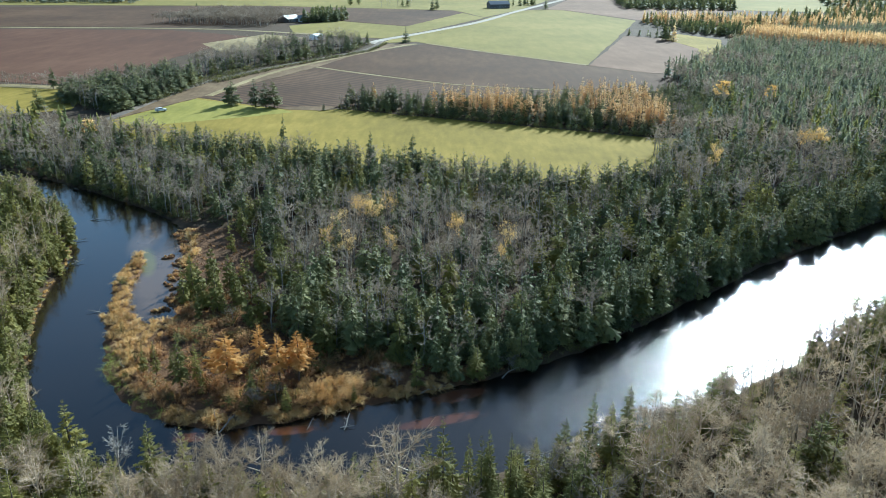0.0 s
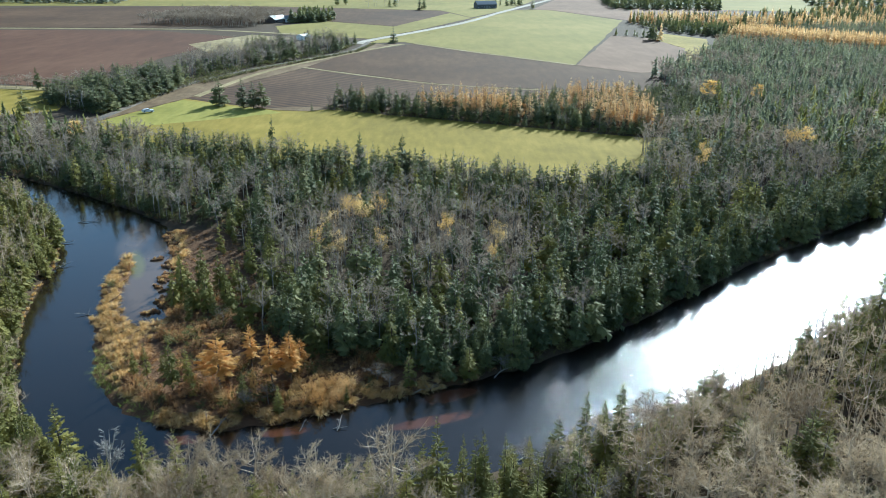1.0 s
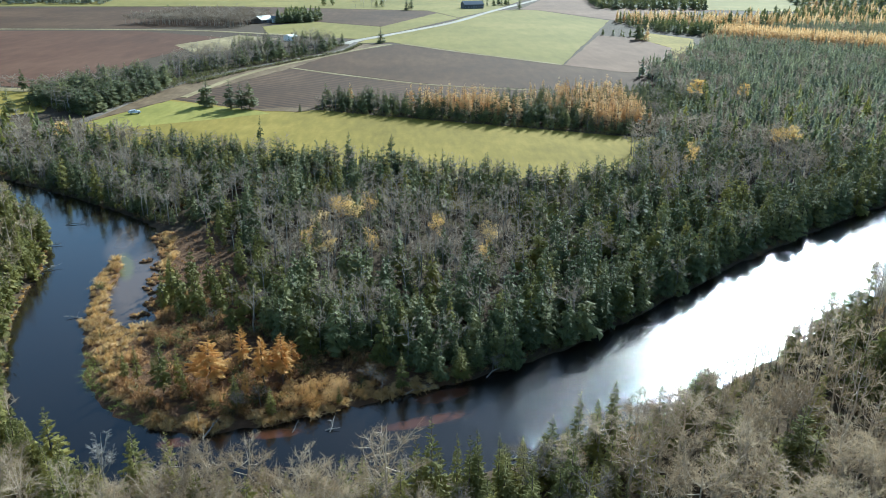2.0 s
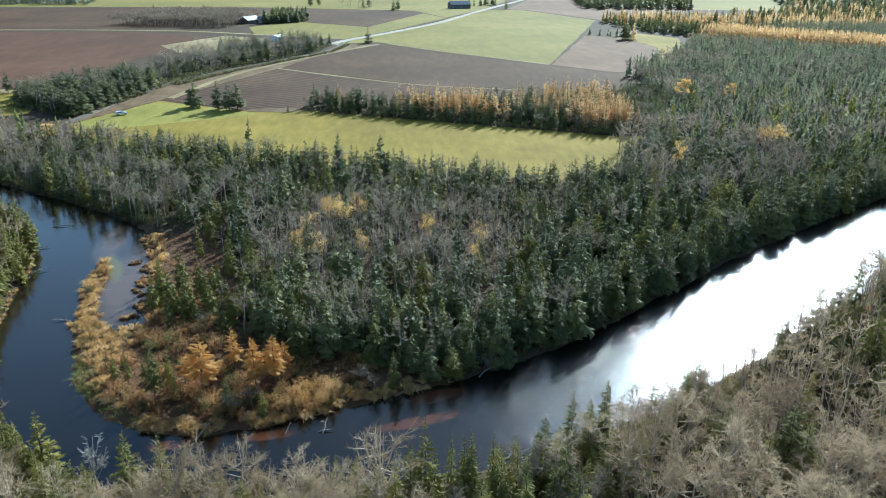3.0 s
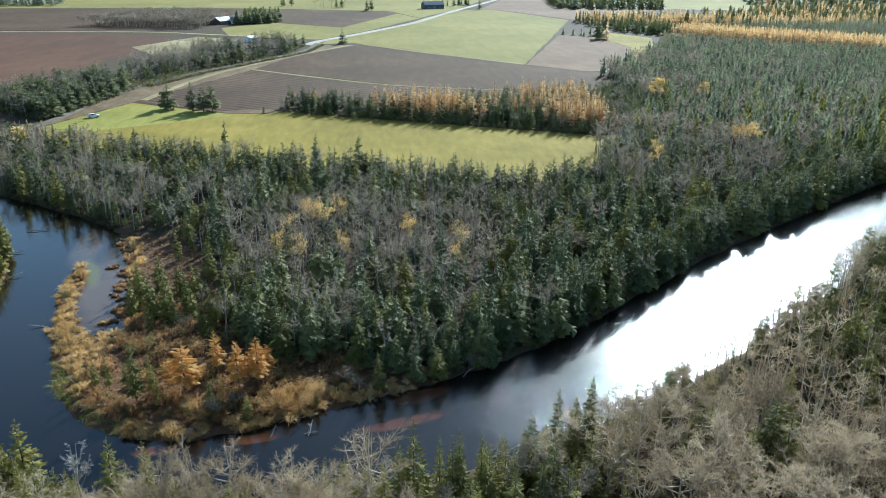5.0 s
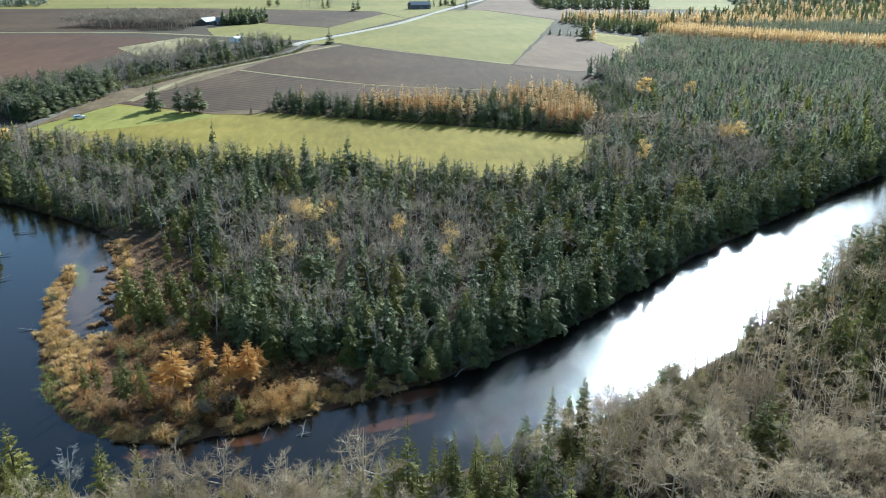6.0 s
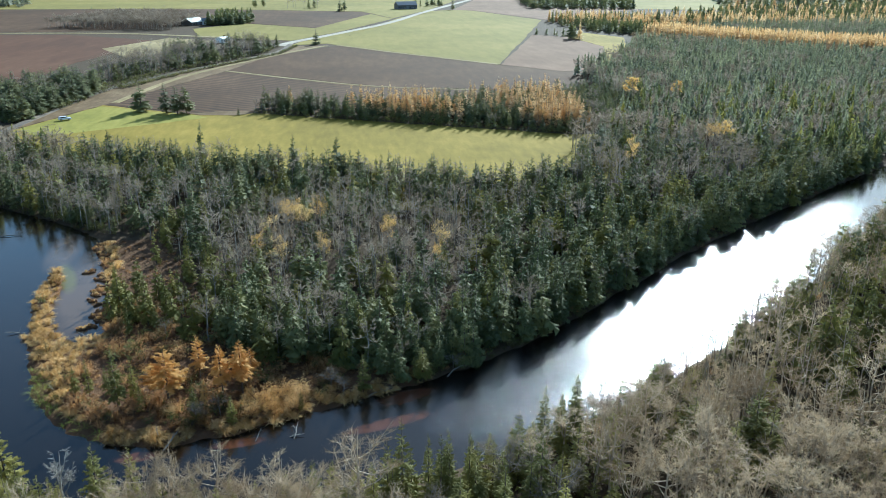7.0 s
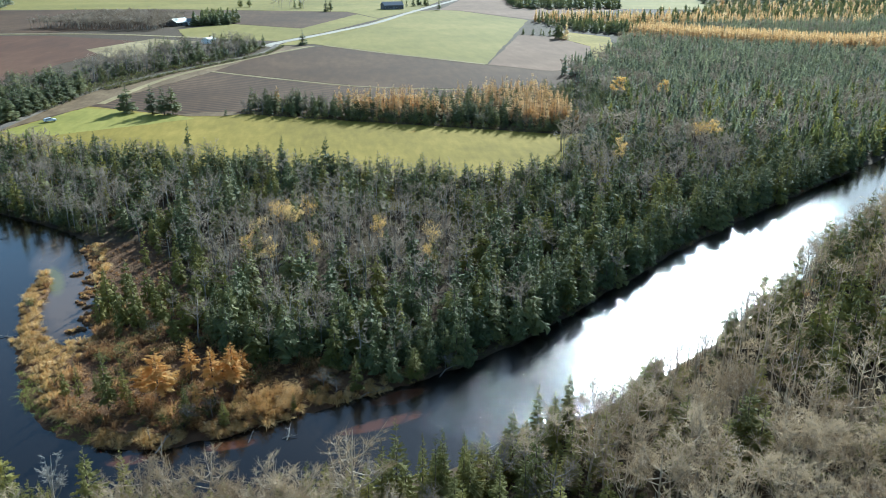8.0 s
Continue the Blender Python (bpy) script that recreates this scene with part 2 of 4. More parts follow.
# ---- plan of the land ----
def inside(px, py, loop):
    """Which points lie inside a closed outline."""
    res = np.zeros(px.shape, bool)
    n = len(loop)
    for i in range(n):
        x0, y0 = loop[i]
        x1, y1 = loop[(i + 1) % n]
        if y0 != y1:
            res ^= ((y0 > py) != (y1 > py)) & (px < (x1 - x0) * (py - y0) / (y1 - y0) + x0)
    return res


def edge_distance(px, py, loop):
    """Distance to the nearest side of a closed outline."""
    best = np.full(px.shape, 1e9)
    n = len(loop)
    for i in range(n):
        x0, y0 = loop[i]
        x1, y1 = loop[(i + 1) % n]
        dx, dy = x1 - x0, y1 - y0
        u = np.clip(((px - x0) * dx + (py - y0) * dy) / (dx * dx + dy * dy + 1e-9), 0, 1)
        best = np.minimum(best, np.hypot(px - x0 - u * dx, py - y0 - u * dy))
    return best


def rounded(loop, times=2):
    """Corner-cut a closed outline into a smooth one."""
    for _ in range(times):
        cut = []
        for (x0, y0), (x1, y1) in zip(loop, loop[1:] + loop[:1]):
            cut += [(0.75 * x0 + 0.25 * x1, 0.75 * y0 + 0.25 * y1), (0.25 * x0 + 0.75 * x1, 0.25 * y0 + 0.75 * y1)]
        loop = cut
    return loop


INNER_BANK = [(700, 564), (268, 287), (155, 212), (105, 177), (70, 151.5), (40, 125), (20, 108.5), (3, 100), (-8, 96), (-22, 90), (-32, 88), (-43, 92), (-50, 100),
              (-55, 110), (-60, 124), (-66, 146), (-65, 156), (-62.5, 153), (-59.5, 141), (-57, 128), (-51, 120.5), (-46.5, 124), (-49.5, 136), (-53.5, 148), (-56, 160), (-64, 175),
              (-78, 187), (-104, 206), (-127, 221), (-190, 252), (-420, 330)]
OUTER_BANK = [(-420, 300), (-180, 226), (-124, 206), (-104, 193), (-89, 177), (-82.5, 164), (-76.3, 147), (-74.3, 133), (-68.3, 115), (-62.5, 103), (-56, 92), (-47, 83),
              (-33, 77), (-13, 77), (8, 80), (25, 88), (40, 97), (55, 108), (73.5, 121.5), (101, 146), (138, 175), (258, 253), (700, 523)]
RIVER = rounded(INNER_BANK + OUTER_BANK, 2)

FOREST = [(3, 100), (20.6, 108.1), (40.4, 124.5), (70.5, 151), (105.5, 176.5), (155.5, 211.5), (268.5, 286.5), (600, 490), (640, 720), (260, 640), (214, 600), (178, 502), (145, 450),
          (131, 427), (112, 405), (112, 300), (76, 262), (66, 240), (60, 206), (35, 194), (-27, 217), (-83, 240), (-135, 266), (-190, 300), (-260, 320), (-260, 282), (-127, 221.5),
          (-104, 206.5), (-66, 177), (-46, 166), (-38, 146), (-34, 136), (-47, 142), (-52, 138), (-43, 121), (-29, 116), (-18, 108), (-11, 108)]
NEAR_WOOD = [(-60, 103), (-55, 91), (-47, 81), (-33, 75), (-13, 75), (8, 78), (25, 86), (40, 95), (55.5, 106), (74.5, 119.5), (102, 144), (139, 173), (259, 251), (500, 393),
             (500, 250), (150, 70), (70, 40), (-70, 40), (-110, 70), (-200, 170), (-190, 226), (-124, 203), (-106, 193), (-89, 177), (-80, 164), (-74, 147), (-72, 133), (-66, 115)]


def wave(x, y, scale, seed=0.0):
    """A cheap smooth random field from -1 to 1, over arrays."""
    x, y = np.asarray(x) / scale + seed, np.asarray(y) / scale - 1.7 * seed
    return (np.sin(1.3 * x + 0.7 * y + 1.1 * np.sin(0.9 * y)) + np.sin(-0.8 * x + 1.5 * y + 1.3 * np.sin(1.1 * x)) + np.sin(2.3 * x - 1.9 * y + 0.5)) / 3


def land_height(x, y):
    x, y = np.asarray(x, float), np.asarray(y, float)
    near = (np.abs(x) < 750) & (y > 40) & (y < 600)
    d = np.full(x.shape, 99.0)
    wet = np.zeros(x.shape, bool)
    if near.any():
        d[near] = edge_distance(x[near], y[near], RIVER)
        wet[near] = inside(x[near], y[near], RIVER)
    s = np.where(wet, -d, d) - 0.35 + 0.5 * wave(x, y, 1.7) + 0.3 * wave(x, y, 0.7, 4.0)
    inlet = np.clip(1.6 - np.hypot((x + 53) / 9, (y - 143) / 26), 0, 1)
    s = s + inlet * (1.2 * wave(x, y, 1.1, 2.0) - 0.2)
    lie = 0.35 + 0.25 * np.clip(s / 12, 0, 1) + 0.15 * wave(x, y, 9) * np.clip(s / 6, 0, 1) * np.clip((40 - s) / 15, 0, 1)
    return np.where(s < 0, np.maximum(s * 0.45, -1.6), lie * np.clip(s / 1.2, 0.0, 1))


def shore_distance(x, y):
    """Metres to the river's edge, negative on the water."""
    x, y = np.asarray(x, float), np.asarray(y, float)
    d = np.full(x.shape, 99.0)
    near = (np.abs(x) < 750) & (y > 20) & (y < 600)
    if near.any():
        d[near] = edge_distance(x[near], y[near], RIVER) * np.where(inside(x[near], y[near], RIVER), -1, 1)
    return d


# ---- mesh helpers ----
def tri_mesh(name, verts, faces, mats, slots=None, tint=None):
    """A mesh of triangles from arrays."""
    verts, faces = np.asarray(verts, np.float32), np.asarray(faces, np.int32)
    me = bpy.data.meshes.new(name)
    me.vertices.add(len(verts))
    me.vertices.foreach_set("co", verts.ravel())
    me.loops.add(faces.size)
    me.loops.foreach_set("vertex_index", faces.ravel())
    me.polygons.add(len(faces))
    me.polygons.foreach_set("loop_start", np.arange(len(faces), dtype=np.int32) * 3)
    for m in mats:
        me.materials.append(m)
    if slots is not None:
        me.polygons.foreach_set("material_index", np.asarray(slots, np.int32))
    if tint is not None:
        at = me.attributes.new("tint", "FLOAT", "FACE")
        at.data.foreach_set("value", np.asarray(tint, np.float32))
    me.update(calc_edges=True)
    return me


def part(name, bm, material, parent, label=""):
    """Link a bmesh as one mesh object under a thing or a part."""
    me = bpy.data.meshes.new(name)
    bm.normal_update()
    bm.to_mesh(me)
    bm.free()
    me.materials.append(material)
    ob = new(name, me)
    ob.parent = parent
    return tagged(ob, label)


def empty(name, x, y, z, turn=0.0):
    ob = new(name)
    ob.empty_display_size = 0.2
    ob.matrix_basis = pose(x, y, z, 0, 0, turn)
    return ob


def box(x0, y0, z0, x1, y1, z1, bevel=0.0):
    bm = bmesh.new()
    bmesh.ops.create_cube(bm, size=1)
    for v in bm.verts:
        v.co = Vector((x0 if v.co.x < 0 else x1, y0 if v.co.y < 0 else y1, z0 if v.co.z < 0 else z1))
    if bevel:
        bmesh.ops.bevel(bm, geom=bm.edges[:], offset=bevel, segments=2, affect="EDGES")
    return bm


FIELDS = []


def field(name, loop, material, label):
    """A field laid on the land as one polygon with a low edge."""
    lift = 0.06 + 0.006 * len(FIELDS)
    FIELDS.append(name)
    bm = bmesh.new()
    # borders waver a little, as ploughs and mowers leave them
    g = random.Random(len(FIELDS))
    edge = []
    for (x0, y0), (x1, y1) in zip(loop, loop[1:] + loop[:1]):
        count = max(1, min(24, int(math.hypot(x1 - x0, y1 - y0) / 5)))
        for k in range(count):
            u = k / count
            edge.append((x0 + (x1 - x0) * u + g.uniform(-0.55, 0.55), y0 + (y1 - y0) * u + g.uniform(-0.55, 0.55)))
    vs = [bm.verts.new((x, y, 0.6 + lift)) for x, y in edge]
    f = bm.faces.new(vs)
    if f.normal.z < 0:
        f.normal_flip()
    ext = bmesh.ops.extrude_face_region(bm, geom=[f])
    for v in ext["geom"]:
        if isinstance(v, bmesh.types.BMVert):
            v.co.z -= 0.35
    me = bpy.data.meshes.new(name)
    bmesh.ops.recalc_face_normals(bm, faces=bm.faces[:])
    bm.to_mesh(me)
    bm.free()
    me.materials.append(material)
    return tagged(new(name, me), label, "field", kind="structure")


def ribbon(name, line, width, material, label, lift, category="road", crown=0.05):
    """A road or track along a line."""
    pts = [Vector((x, y, 0)) for x, y in line]
    dense = []
    for i in range(len(pts) - 1):
        a, b, c, d = pts[max(i - 1, 0)], pts[i], pts[i + 1], pts[min(i + 2, len(pts) - 1)]
        for k in range(8):
            u = k / 8
            dense.append(0.5 * ((2 * b) + (c - a) * u + (2 * a - 5 * b + 4 * c - d) * u * u + (3 * b - a - 3 * c + d) * u ** 3))
    dense.append(pts[-1])
    bm = bmesh.new()
    rows = []
    for i, p in enumerate(dense):
        way = (dense[min(i + 1, len(dense) - 1)] - dense[max(i - 1, 0)]).normalized()
        side = Vector((-way.y, way.x, 0))
        rows.append([bm.verts.new(p + side * width * k + Vector((0, 0, 0.7 + lift + (crown if k == 0 else 0) - (0.3 if abs(k) > 0.5 else 0)))) for k in (-0.55, -0.5, 0, 0.5, 0.55)])
    for r0, r1 in zip(rows, rows[1:]):
        for k in range(4):
            bm.faces.new((r0[k], r0[k + 1], r1[k + 1], r1[k]))
    bmesh.ops.recalc_face_normals(bm, faces=bm.faces[:])
    me = bpy.data.meshes.new(name)
    bm.to_mesh(me)
    bm.free()
    me.materials.append(material)
    return tagged(new(name, me), label, category, kind="structure")


# ---- ground, water ----
def graded(lo, a, b, hi, fine, grow=1.35):
    mid = list(np.arange(a, b + 0.01, fine))
    up, s = [b], fine
    while up[-1] < hi:
        s *= grow
        up.append(min(up[-1] + s, hi))
    down, s = [a], fine
    while down[-1] > lo:
        s *= grow
        down.append(max(down[-1] - s, lo))
    return np.array(down[:0:-1] + mid + up[1:])


def build_ground():
    xs = graded(-4500, -150, 170, 4500, 1.4, 1.25)
    ys = graded(-4500, 60, 250, 4800, 1.4, 1.25)
    gx, gy = np.meshgrid(xs, ys)
    gz = land_height(gx.ravel(), gy.ravel())
    v = np.column_stack([gx.ravel(), gy.ravel(), gz])
    nx, ny = len(xs), len(ys)
    i = (np.arange(ny - 1)[:, None] * nx + np.arange(nx - 1)[None]).ravel()
    f = np.concatenate([np.column_stack([i, i + 1, i + nx + 1]), np.column_stack([i, i + nx + 1, i + nx])])
    c = v[f].mean(1)
    bog = inside(c[:, 0], c[:, 1], BOG)
    me = tri_mesh("ground", v, f, [M_GROUND, M_BOG], bog.astype(np.int32))
    me.polygons.foreach_set("use_smooth", np.ones(len(f), bool))
    tagged(new("ground", me), "leaf-strewn brown woodland floor and red bog beside the river", "ground", kind="structure")


BOG = [(8, 98), (-8, 92), (-22, 86), (-32, 84), (-46, 90), (-54, 99), (-60, 110), (-65, 124), (-70, 146), (-66, 160), (-57, 170), (-46, 168), (-37, 147), (-32, 134), (-20, 112), (-8, 110), (6, 105)]
build_ground()
wm = bmesh.new()
wv = [wm.verts.new(p) for p in ((-700, 50, 0), (800, 50, 0), (800, 700, 0), (-700, 700, 0))]
wm.faces.new(wv)
water_me = bpy.data.meshes.new("water")
wm.to_mesh(water_me)
wm.free()
water_me.materials.append(M_WATER)
tagged(new("water", water_me), "dark peaty river water with small ripples", "river", kind="structure")

# ---- fields and roads ----
field("meadow", [(-126, 290), (-107, 340), (-65, 315), (-47, 318), (73, 265), (110, 262), (60, 196), (30, 176), (-30, 198), (-90, 222)], M_MEADOW, "bright green mown meadow between wood and hedgerow")
field("meadow_4", [(-124, 293), (-108, 338), (-66, 314), (-60, 308), (-92, 290), (-112, 280)], M_GRASS, "fresh green strip of grass where a car is parked")
field("meadow_2", [(-260, 392), (-165, 360), (-150, 312), (-190, 290), (-280, 310)], M_MEADOW, "green strip of grass beside grey bushes")
field("ridged_field", [(-107, 341), (-70, 439), (9, 378), (112, 345), (112, 302), (74, 267), (-47, 320), (-65, 317)], M_ROWS, "ridged red-brown potato field with drill rows")
field("tilled_field", [(-70, 440), (-53, 506), (-12, 560), (82, 450), (112, 420), (150, 430), (135, 345), (9, 379)], M_EARTH, "dark freshly tilled earth field")
field("pasture", [(-20, 574), (48, 815), (113, 929), (136, 912), (184, 774), (82, 453), (-11, 563)], M_PASTURE, "pale green grass field beside the road")
field("stubble_field", [(83, 452), (141, 626), (164, 606), (172, 539), (140, 432), (112, 421)], M_STUBBLE, "rosy brown stubble field")
field("meadow_3", [(165, 605), (187, 642), (207, 599), (177, 502), (141, 433), (172, 539)], M_MEADOW, "yellow-green grass corner beside the woods")
field("red_field", [(-480, 663), (-224, 655), (-168, 622), (-139, 600), (-163, 480), (-165, 368), (-262, 398), (-480, 480)], M_RED, "wide red-brown ploughed field")
field("brown_field", [(-620, 900), (-357, 956), (-206, 967), (9, 903), (21, 869), (-32, 702), (-99, 758), (-232, 683), (-480, 684)], M_EARTH, "far grey-brown tilled field")
field("pasture_2", [(-100, 755), (-33, 700), (20, 866), (40, 800), (-14, 660), (-46, 596), (-120, 640), (-135, 700)], M_PASTURE, "green grass round the farm lane")
field("rough_grass", [(-127, 289), (-117, 383), (-95, 439), (-53, 516), (-46, 560), (-21, 560), (-53, 508), (-70, 441), (-107, 342)], M_ROUGH, "tan rough grass beside the farm lane")
field("rough_grass_2", [(-168, 555), (-139, 624), (-104, 600), (-110, 540), (-140, 505)], M_VERGE, "yellowed grass between ploughed field and trees")
field("pasture_3", [(22, 872), (10, 906), (-206, 972), (-620, 960), (-800, 2200), (260, 2200), (150, 1140), (84, 915), (40, 806)], M_PASTURE, "pale far grassland")
field("stubble_field_2", [(116, 930), (172, 1130), (400, 1300), (430, 1010), (188, 776), (138, 914)], M_STUBBLE, "far rosy stubble land")
field("pasture_4", [(330, 930), (440, 1900), (700, 1700), (470, 890)], M_PASTURE, "bright far green field")
ribbon("road_1", [(-52, 560), (-44, 588), (-12, 651), (34, 753), (85, 908), (169, 1142), (300, 1500)], 6.5, M_ROAD, "pale country road between fields", 0.14)
ribbon("road_2", [(-128, 285), (-117, 381), (-95, 437), (-53, 518), (-45, 575)], 3.4, M_LANE, "dark worn farm lane along the trees", 0.14)
ribbon("verge_1", [(-104, 345), (-88, 425), (-46, 516), (-20, 560)], 3.4, M_VERGE, "dry grass verge beside the lane", 0.10, "verge")
ribbon("verge_2", [(-71, 439), (-30, 405), (9, 378), (60, 362)], 2.4, M_VERGE, "dry grass strip between two tilled fields", 0.10, "verge")
field("rough_grass_3", [(-69, 317), (-58, 321), (-46, 321), (-43, 316), (-50, 312), (-62, 313)], M_ROUGH, "dry grass at the field corner")
field("pasture_5", [(-44, 566), (-39, 588), (-8, 650), (37, 752), (88, 905), (113, 929), (48, 815), (-20, 574)], M_PASTURE, "green grass verge along the country road")
ribbon("verge_4", [(-12, 562), (30, 510), (82, 452)], 3.0, M_VERGE, "pale grass edge of the pasture", 0.12, "verge")
ribbon("verge_5", [(-480, 674), (-224, 669), (-130, 640), (-60, 600)], 6.0, M_VERGE, "pale track between two ploughed fields", 0.12, "verge")
ribbon("verge_6", [(-212, 372), (-165, 362)], 8.0, M_VERGE, "dry rough grass under grey bushes", 0.12, "verge")


# ---- trees: templates as arrays (vertices, triangles, slot per triangle; slot 0 trunk, 1 crown) ----
def tube(points, radii, sides=5):
    """A tapered limb through points."""
    v, f = [], []
    pts = [Vector(p) for p in points]
    for i, (p, r) in enumerate(zip(pts, radii)):
        way = (pts[min(i + 1, len(pts) - 1)] - pts[max(i - 1, 0)]).normalized()
        a = way.orthogonal().normalized()
        b = way.cross(a)
        for k in range(sides):
            t = 2 * math.pi * k / sides
            v.append(p + r * (math.cos(t) * a + math.sin(t) * b))
    for i in range(len(pts) - 1):
        for k in range(sides):
            q = (k + 1) % sides
            f.append((i * sides + k, i * sides + q, (i + 1) * sides + q))
            f.append((i * sides + k, (i + 1) * sides + q, (i + 1) * sides + k))
    return v, f


class Plant:
    """Collects triangles of one plant, trunk and crown apart."""

    def __init__(self):
        self.v, self.f, self.s = [], [], []

    def add(self, verts, faces, slot):
        n = len(self.v)
        self.v += [tuple(p) for p in verts]
        self.f += [tuple(i + n for i in t) for t in faces]
        self.s += [slot] * len(faces)

    def tri(self, a, b, c, slot=1):
        n = len(self.v)
        self.v += [tuple(a), tuple(b), tuple(c)]
        self.f.append((n, n + 1, n + 2))
        self.s.append(slot)

    def arrays(self):
        return np.array(self.v, np.float32), np.array(self.f, np.int32), np.array(self.s, np.int32)


def conifer(rng, detail, slim=0.17, sparse=0.0, foot=None):
    """A spruce or larch, 1 m tall; detail 2 near, 1 middle, 0 far."""
    p = Plant()
    lean = (rng.uniform(-0.015, 0.015), rng.uniform(-0.015, 0.015))
    top = (lean[0], lean[1], 1.0)
    sides = (3, 4, 6)[detail]
    v, f = tube([(0, 0, -0.03), (lean[0] * 0.5, lean[1] * 0.5, 0.5), top], [0.013, 0.009, 0.001], sides)
    p.add(v, f, 0)
    levels, arms = ((9, 7), (15, 5), (25, 6))[detail]
    foot = rng.uniform(0.04, 0.16) if foot is None else foot
    lop = [rng.uniform(0.84 - 0.4 * sparse, 1.12 + 0.3 * sparse) for _ in range(6)]
    for i in range(levels):
        u = (i + rng.uniform(0.1, 0.9)) / levels
        z = foot + (0.985 - foot) * u
        reach = slim * (1 - u) ** 0.92 * (0.75 + 0.25 * min(1, u * 6)) + 0.010
        for k in range(arms):
            if rng.random() < sparse * 0.6 + 0.03:
                continue
            a = 2 * math.pi * (k + rng.random()) / arms + i * 0.9
            ln = reach * rng.uniform(0.72, 1.15) * lop[int(a / 6.2832 * 6) % 6]
            out = Vector((math.cos(a), math.sin(a), 0))
            side = Vector((-out.y, out.x, 0))
            rise = rng.uniform(-0.45, 0.05 + 0.8 * sparse) + 0.5 * u
            zz = min(0.975, z + rng.uniform(-0.95, 0.95) * (1 + 3 * sparse) / levels)
            root = Vector((lean[0] * zz, lean[1] * zz, zz))
            tip = root + out * ln + Vector((0, 0, ln * rise))
            if detail == 0:
                b = a + 2 * math.pi / arms * rng.uniform(0.8, 1.5)
                l2 = reach * rng.uniform(0.6, 1.2)
                drop = Vector((0, 0, -0.035))
                p.tri(root + Vector((0, 0, 0.075)), root + out * ln + drop, root + Vector((math.cos(b), math.sin(b), 0)) * l2 + drop)
            elif detail == 1:
                for s0 in (0.08, 0.36, 0.64):
                    q = root.lerp(tip, s0) + Vector((0, 0, ln * 0.08))
                    r = root.lerp(tip, s0 + 0.36)
                    for sgn in (-1, 1):
                        w = ln * 0.57 * (1.15 - s0 * 0.7) * rng.uniform(0.7, 1.25)
                        p.tri(q, q + side * sgn * w + out * w * 0.6 + Vector((0, 0, -w * rng.uniform(0.4, 1.15))), r)
            else:
                n = 7
                for j in range(n):
                    s0 = 0.18 + 0.8 * j / n
                    q = root.lerp(tip, s0) + Vector((0, 0, ln * 0.10 * math.sin(3.14 * s0)))
                    r = root.lerp(tip, min(1.0, s0 + 0.16)) + Vector((0, 0, ln * 0.05))
                    for sgn in (-1, 1):
                        w = ln * 0.35 * (1.05 - s0 * 0.7) * rng.uniform(0.7, 1.25)
                        p.tri(q, q + side * sgn * w + out * w * 0.7 + Vector((0, 0, -w * rng.uniform(0.2, 0.9))), r)
    return p.arrays()


def bare_tree(rng, detail, leaves=0, spread=0.20, fine=1.0):
    """A leafless hardwood, 1 m tall: a pale stem that forks into rising limbs, a round crown of twigs and, if asked, some leaves left."""
    p = Plant()
    bend = Vector((rng.uniform(-0.06, 0.06), rng.uniform(-0.06, 0.06), 0))
    sides = (3, 4, 6)[detail]

    def stem(z):
        return Vector((0, 0, z)) + bend * (z * z) + Vector((0.01 * math.sin(9 * z), 0.01 * math.cos(7 * z), 0))

    hs = [-0.03, 0.25, 0.5, 0.75, 0.95]
    v, f = tube([stem(h) for h in hs], [r * (0.7 if detail == 0 else 1.0) for r in (0.014, 0.011, 0.008, 0.004, 0.001)], sides)
    p.add(v, f, 0)
    limbs = (5, 8, 11)[detail]
    sprays = (6, 6, 11)[detail]
    twigs = (5, 8, 14)[detail]
    wid = (0.014, 0.0033, 0.0019)[detail] * fine
    low, lop = rng.uniform(0.30, 0.46), rng.uniform(0, 6.283)
    for i in range(limbs):
        a = 2.4 * i + rng.uniform(-0.5, 0.5)
        z = low + (0.74 - low) * (i + rng.random()) / limbs
        out = Vector((math.cos(a), math.sin(a), 0))
        root = stem(z)
        # the limb ends on the crown's rounded outline
        u = rng.uniform(0.35, 1.0)
        reach = spread * math.sqrt(max(0.05, 1 - (u - 0.35) ** 2 * 1.9)) * rng.uniform(0.75, 1.15) * (1 + 0.22 * math.cos(a - lop))
        tip = stem(low + (0.96 - low) * u) + out * reach
        tip.z = max(tip.z, root.z + 0.10)
        elbow = root.lerp(tip, 0.5) + out * reach * 0.12 - Vector((0, 0, 0.02))
        if detail == 0:
            s = out.orthogonal().normalized() * wid * 0.8
            p.tri(root - s, root + s, tip)
        else:
            way = [root, elbow, tip] if detail == 1 else [root, root.lerp(elbow, 0.55) + out * reach * 0.08, elbow, elbow.lerp(tip, 0.5) + Vector((rng.uniform(-1, 1), rng.uniform(-1, 1), 0.3)) * reach * 0.10, tip]
            v, f = tube(way, ((0.0042, 0.003, 0.001), (0.0044, 0.0038, 0.0029, 0.0018, 0.0007))[detail - 1], (3, 4)[detail - 1])
            p.add(v, f, 0)
        for j in range(sprays):
            u = rng.uniform(0.35, 1.0)
            q = root.lerp(elbow, u * 2) if u < 0.5 else elbow.lerp(tip, u * 2 - 1)
            d = (out * rng.uniform(-0.1, 0.9) + Vector((rng.uniform(-1, 1), rng.uniform(-1, 1), rng.uniform(-0.1, 1.2)))).normalized()
            sl = spread * rng.uniform(0.25, 0.55)
            e = q + d * sl
            if detail == 2:
                v, f = tube([q, e], (0.0022, 0.0005), 3)
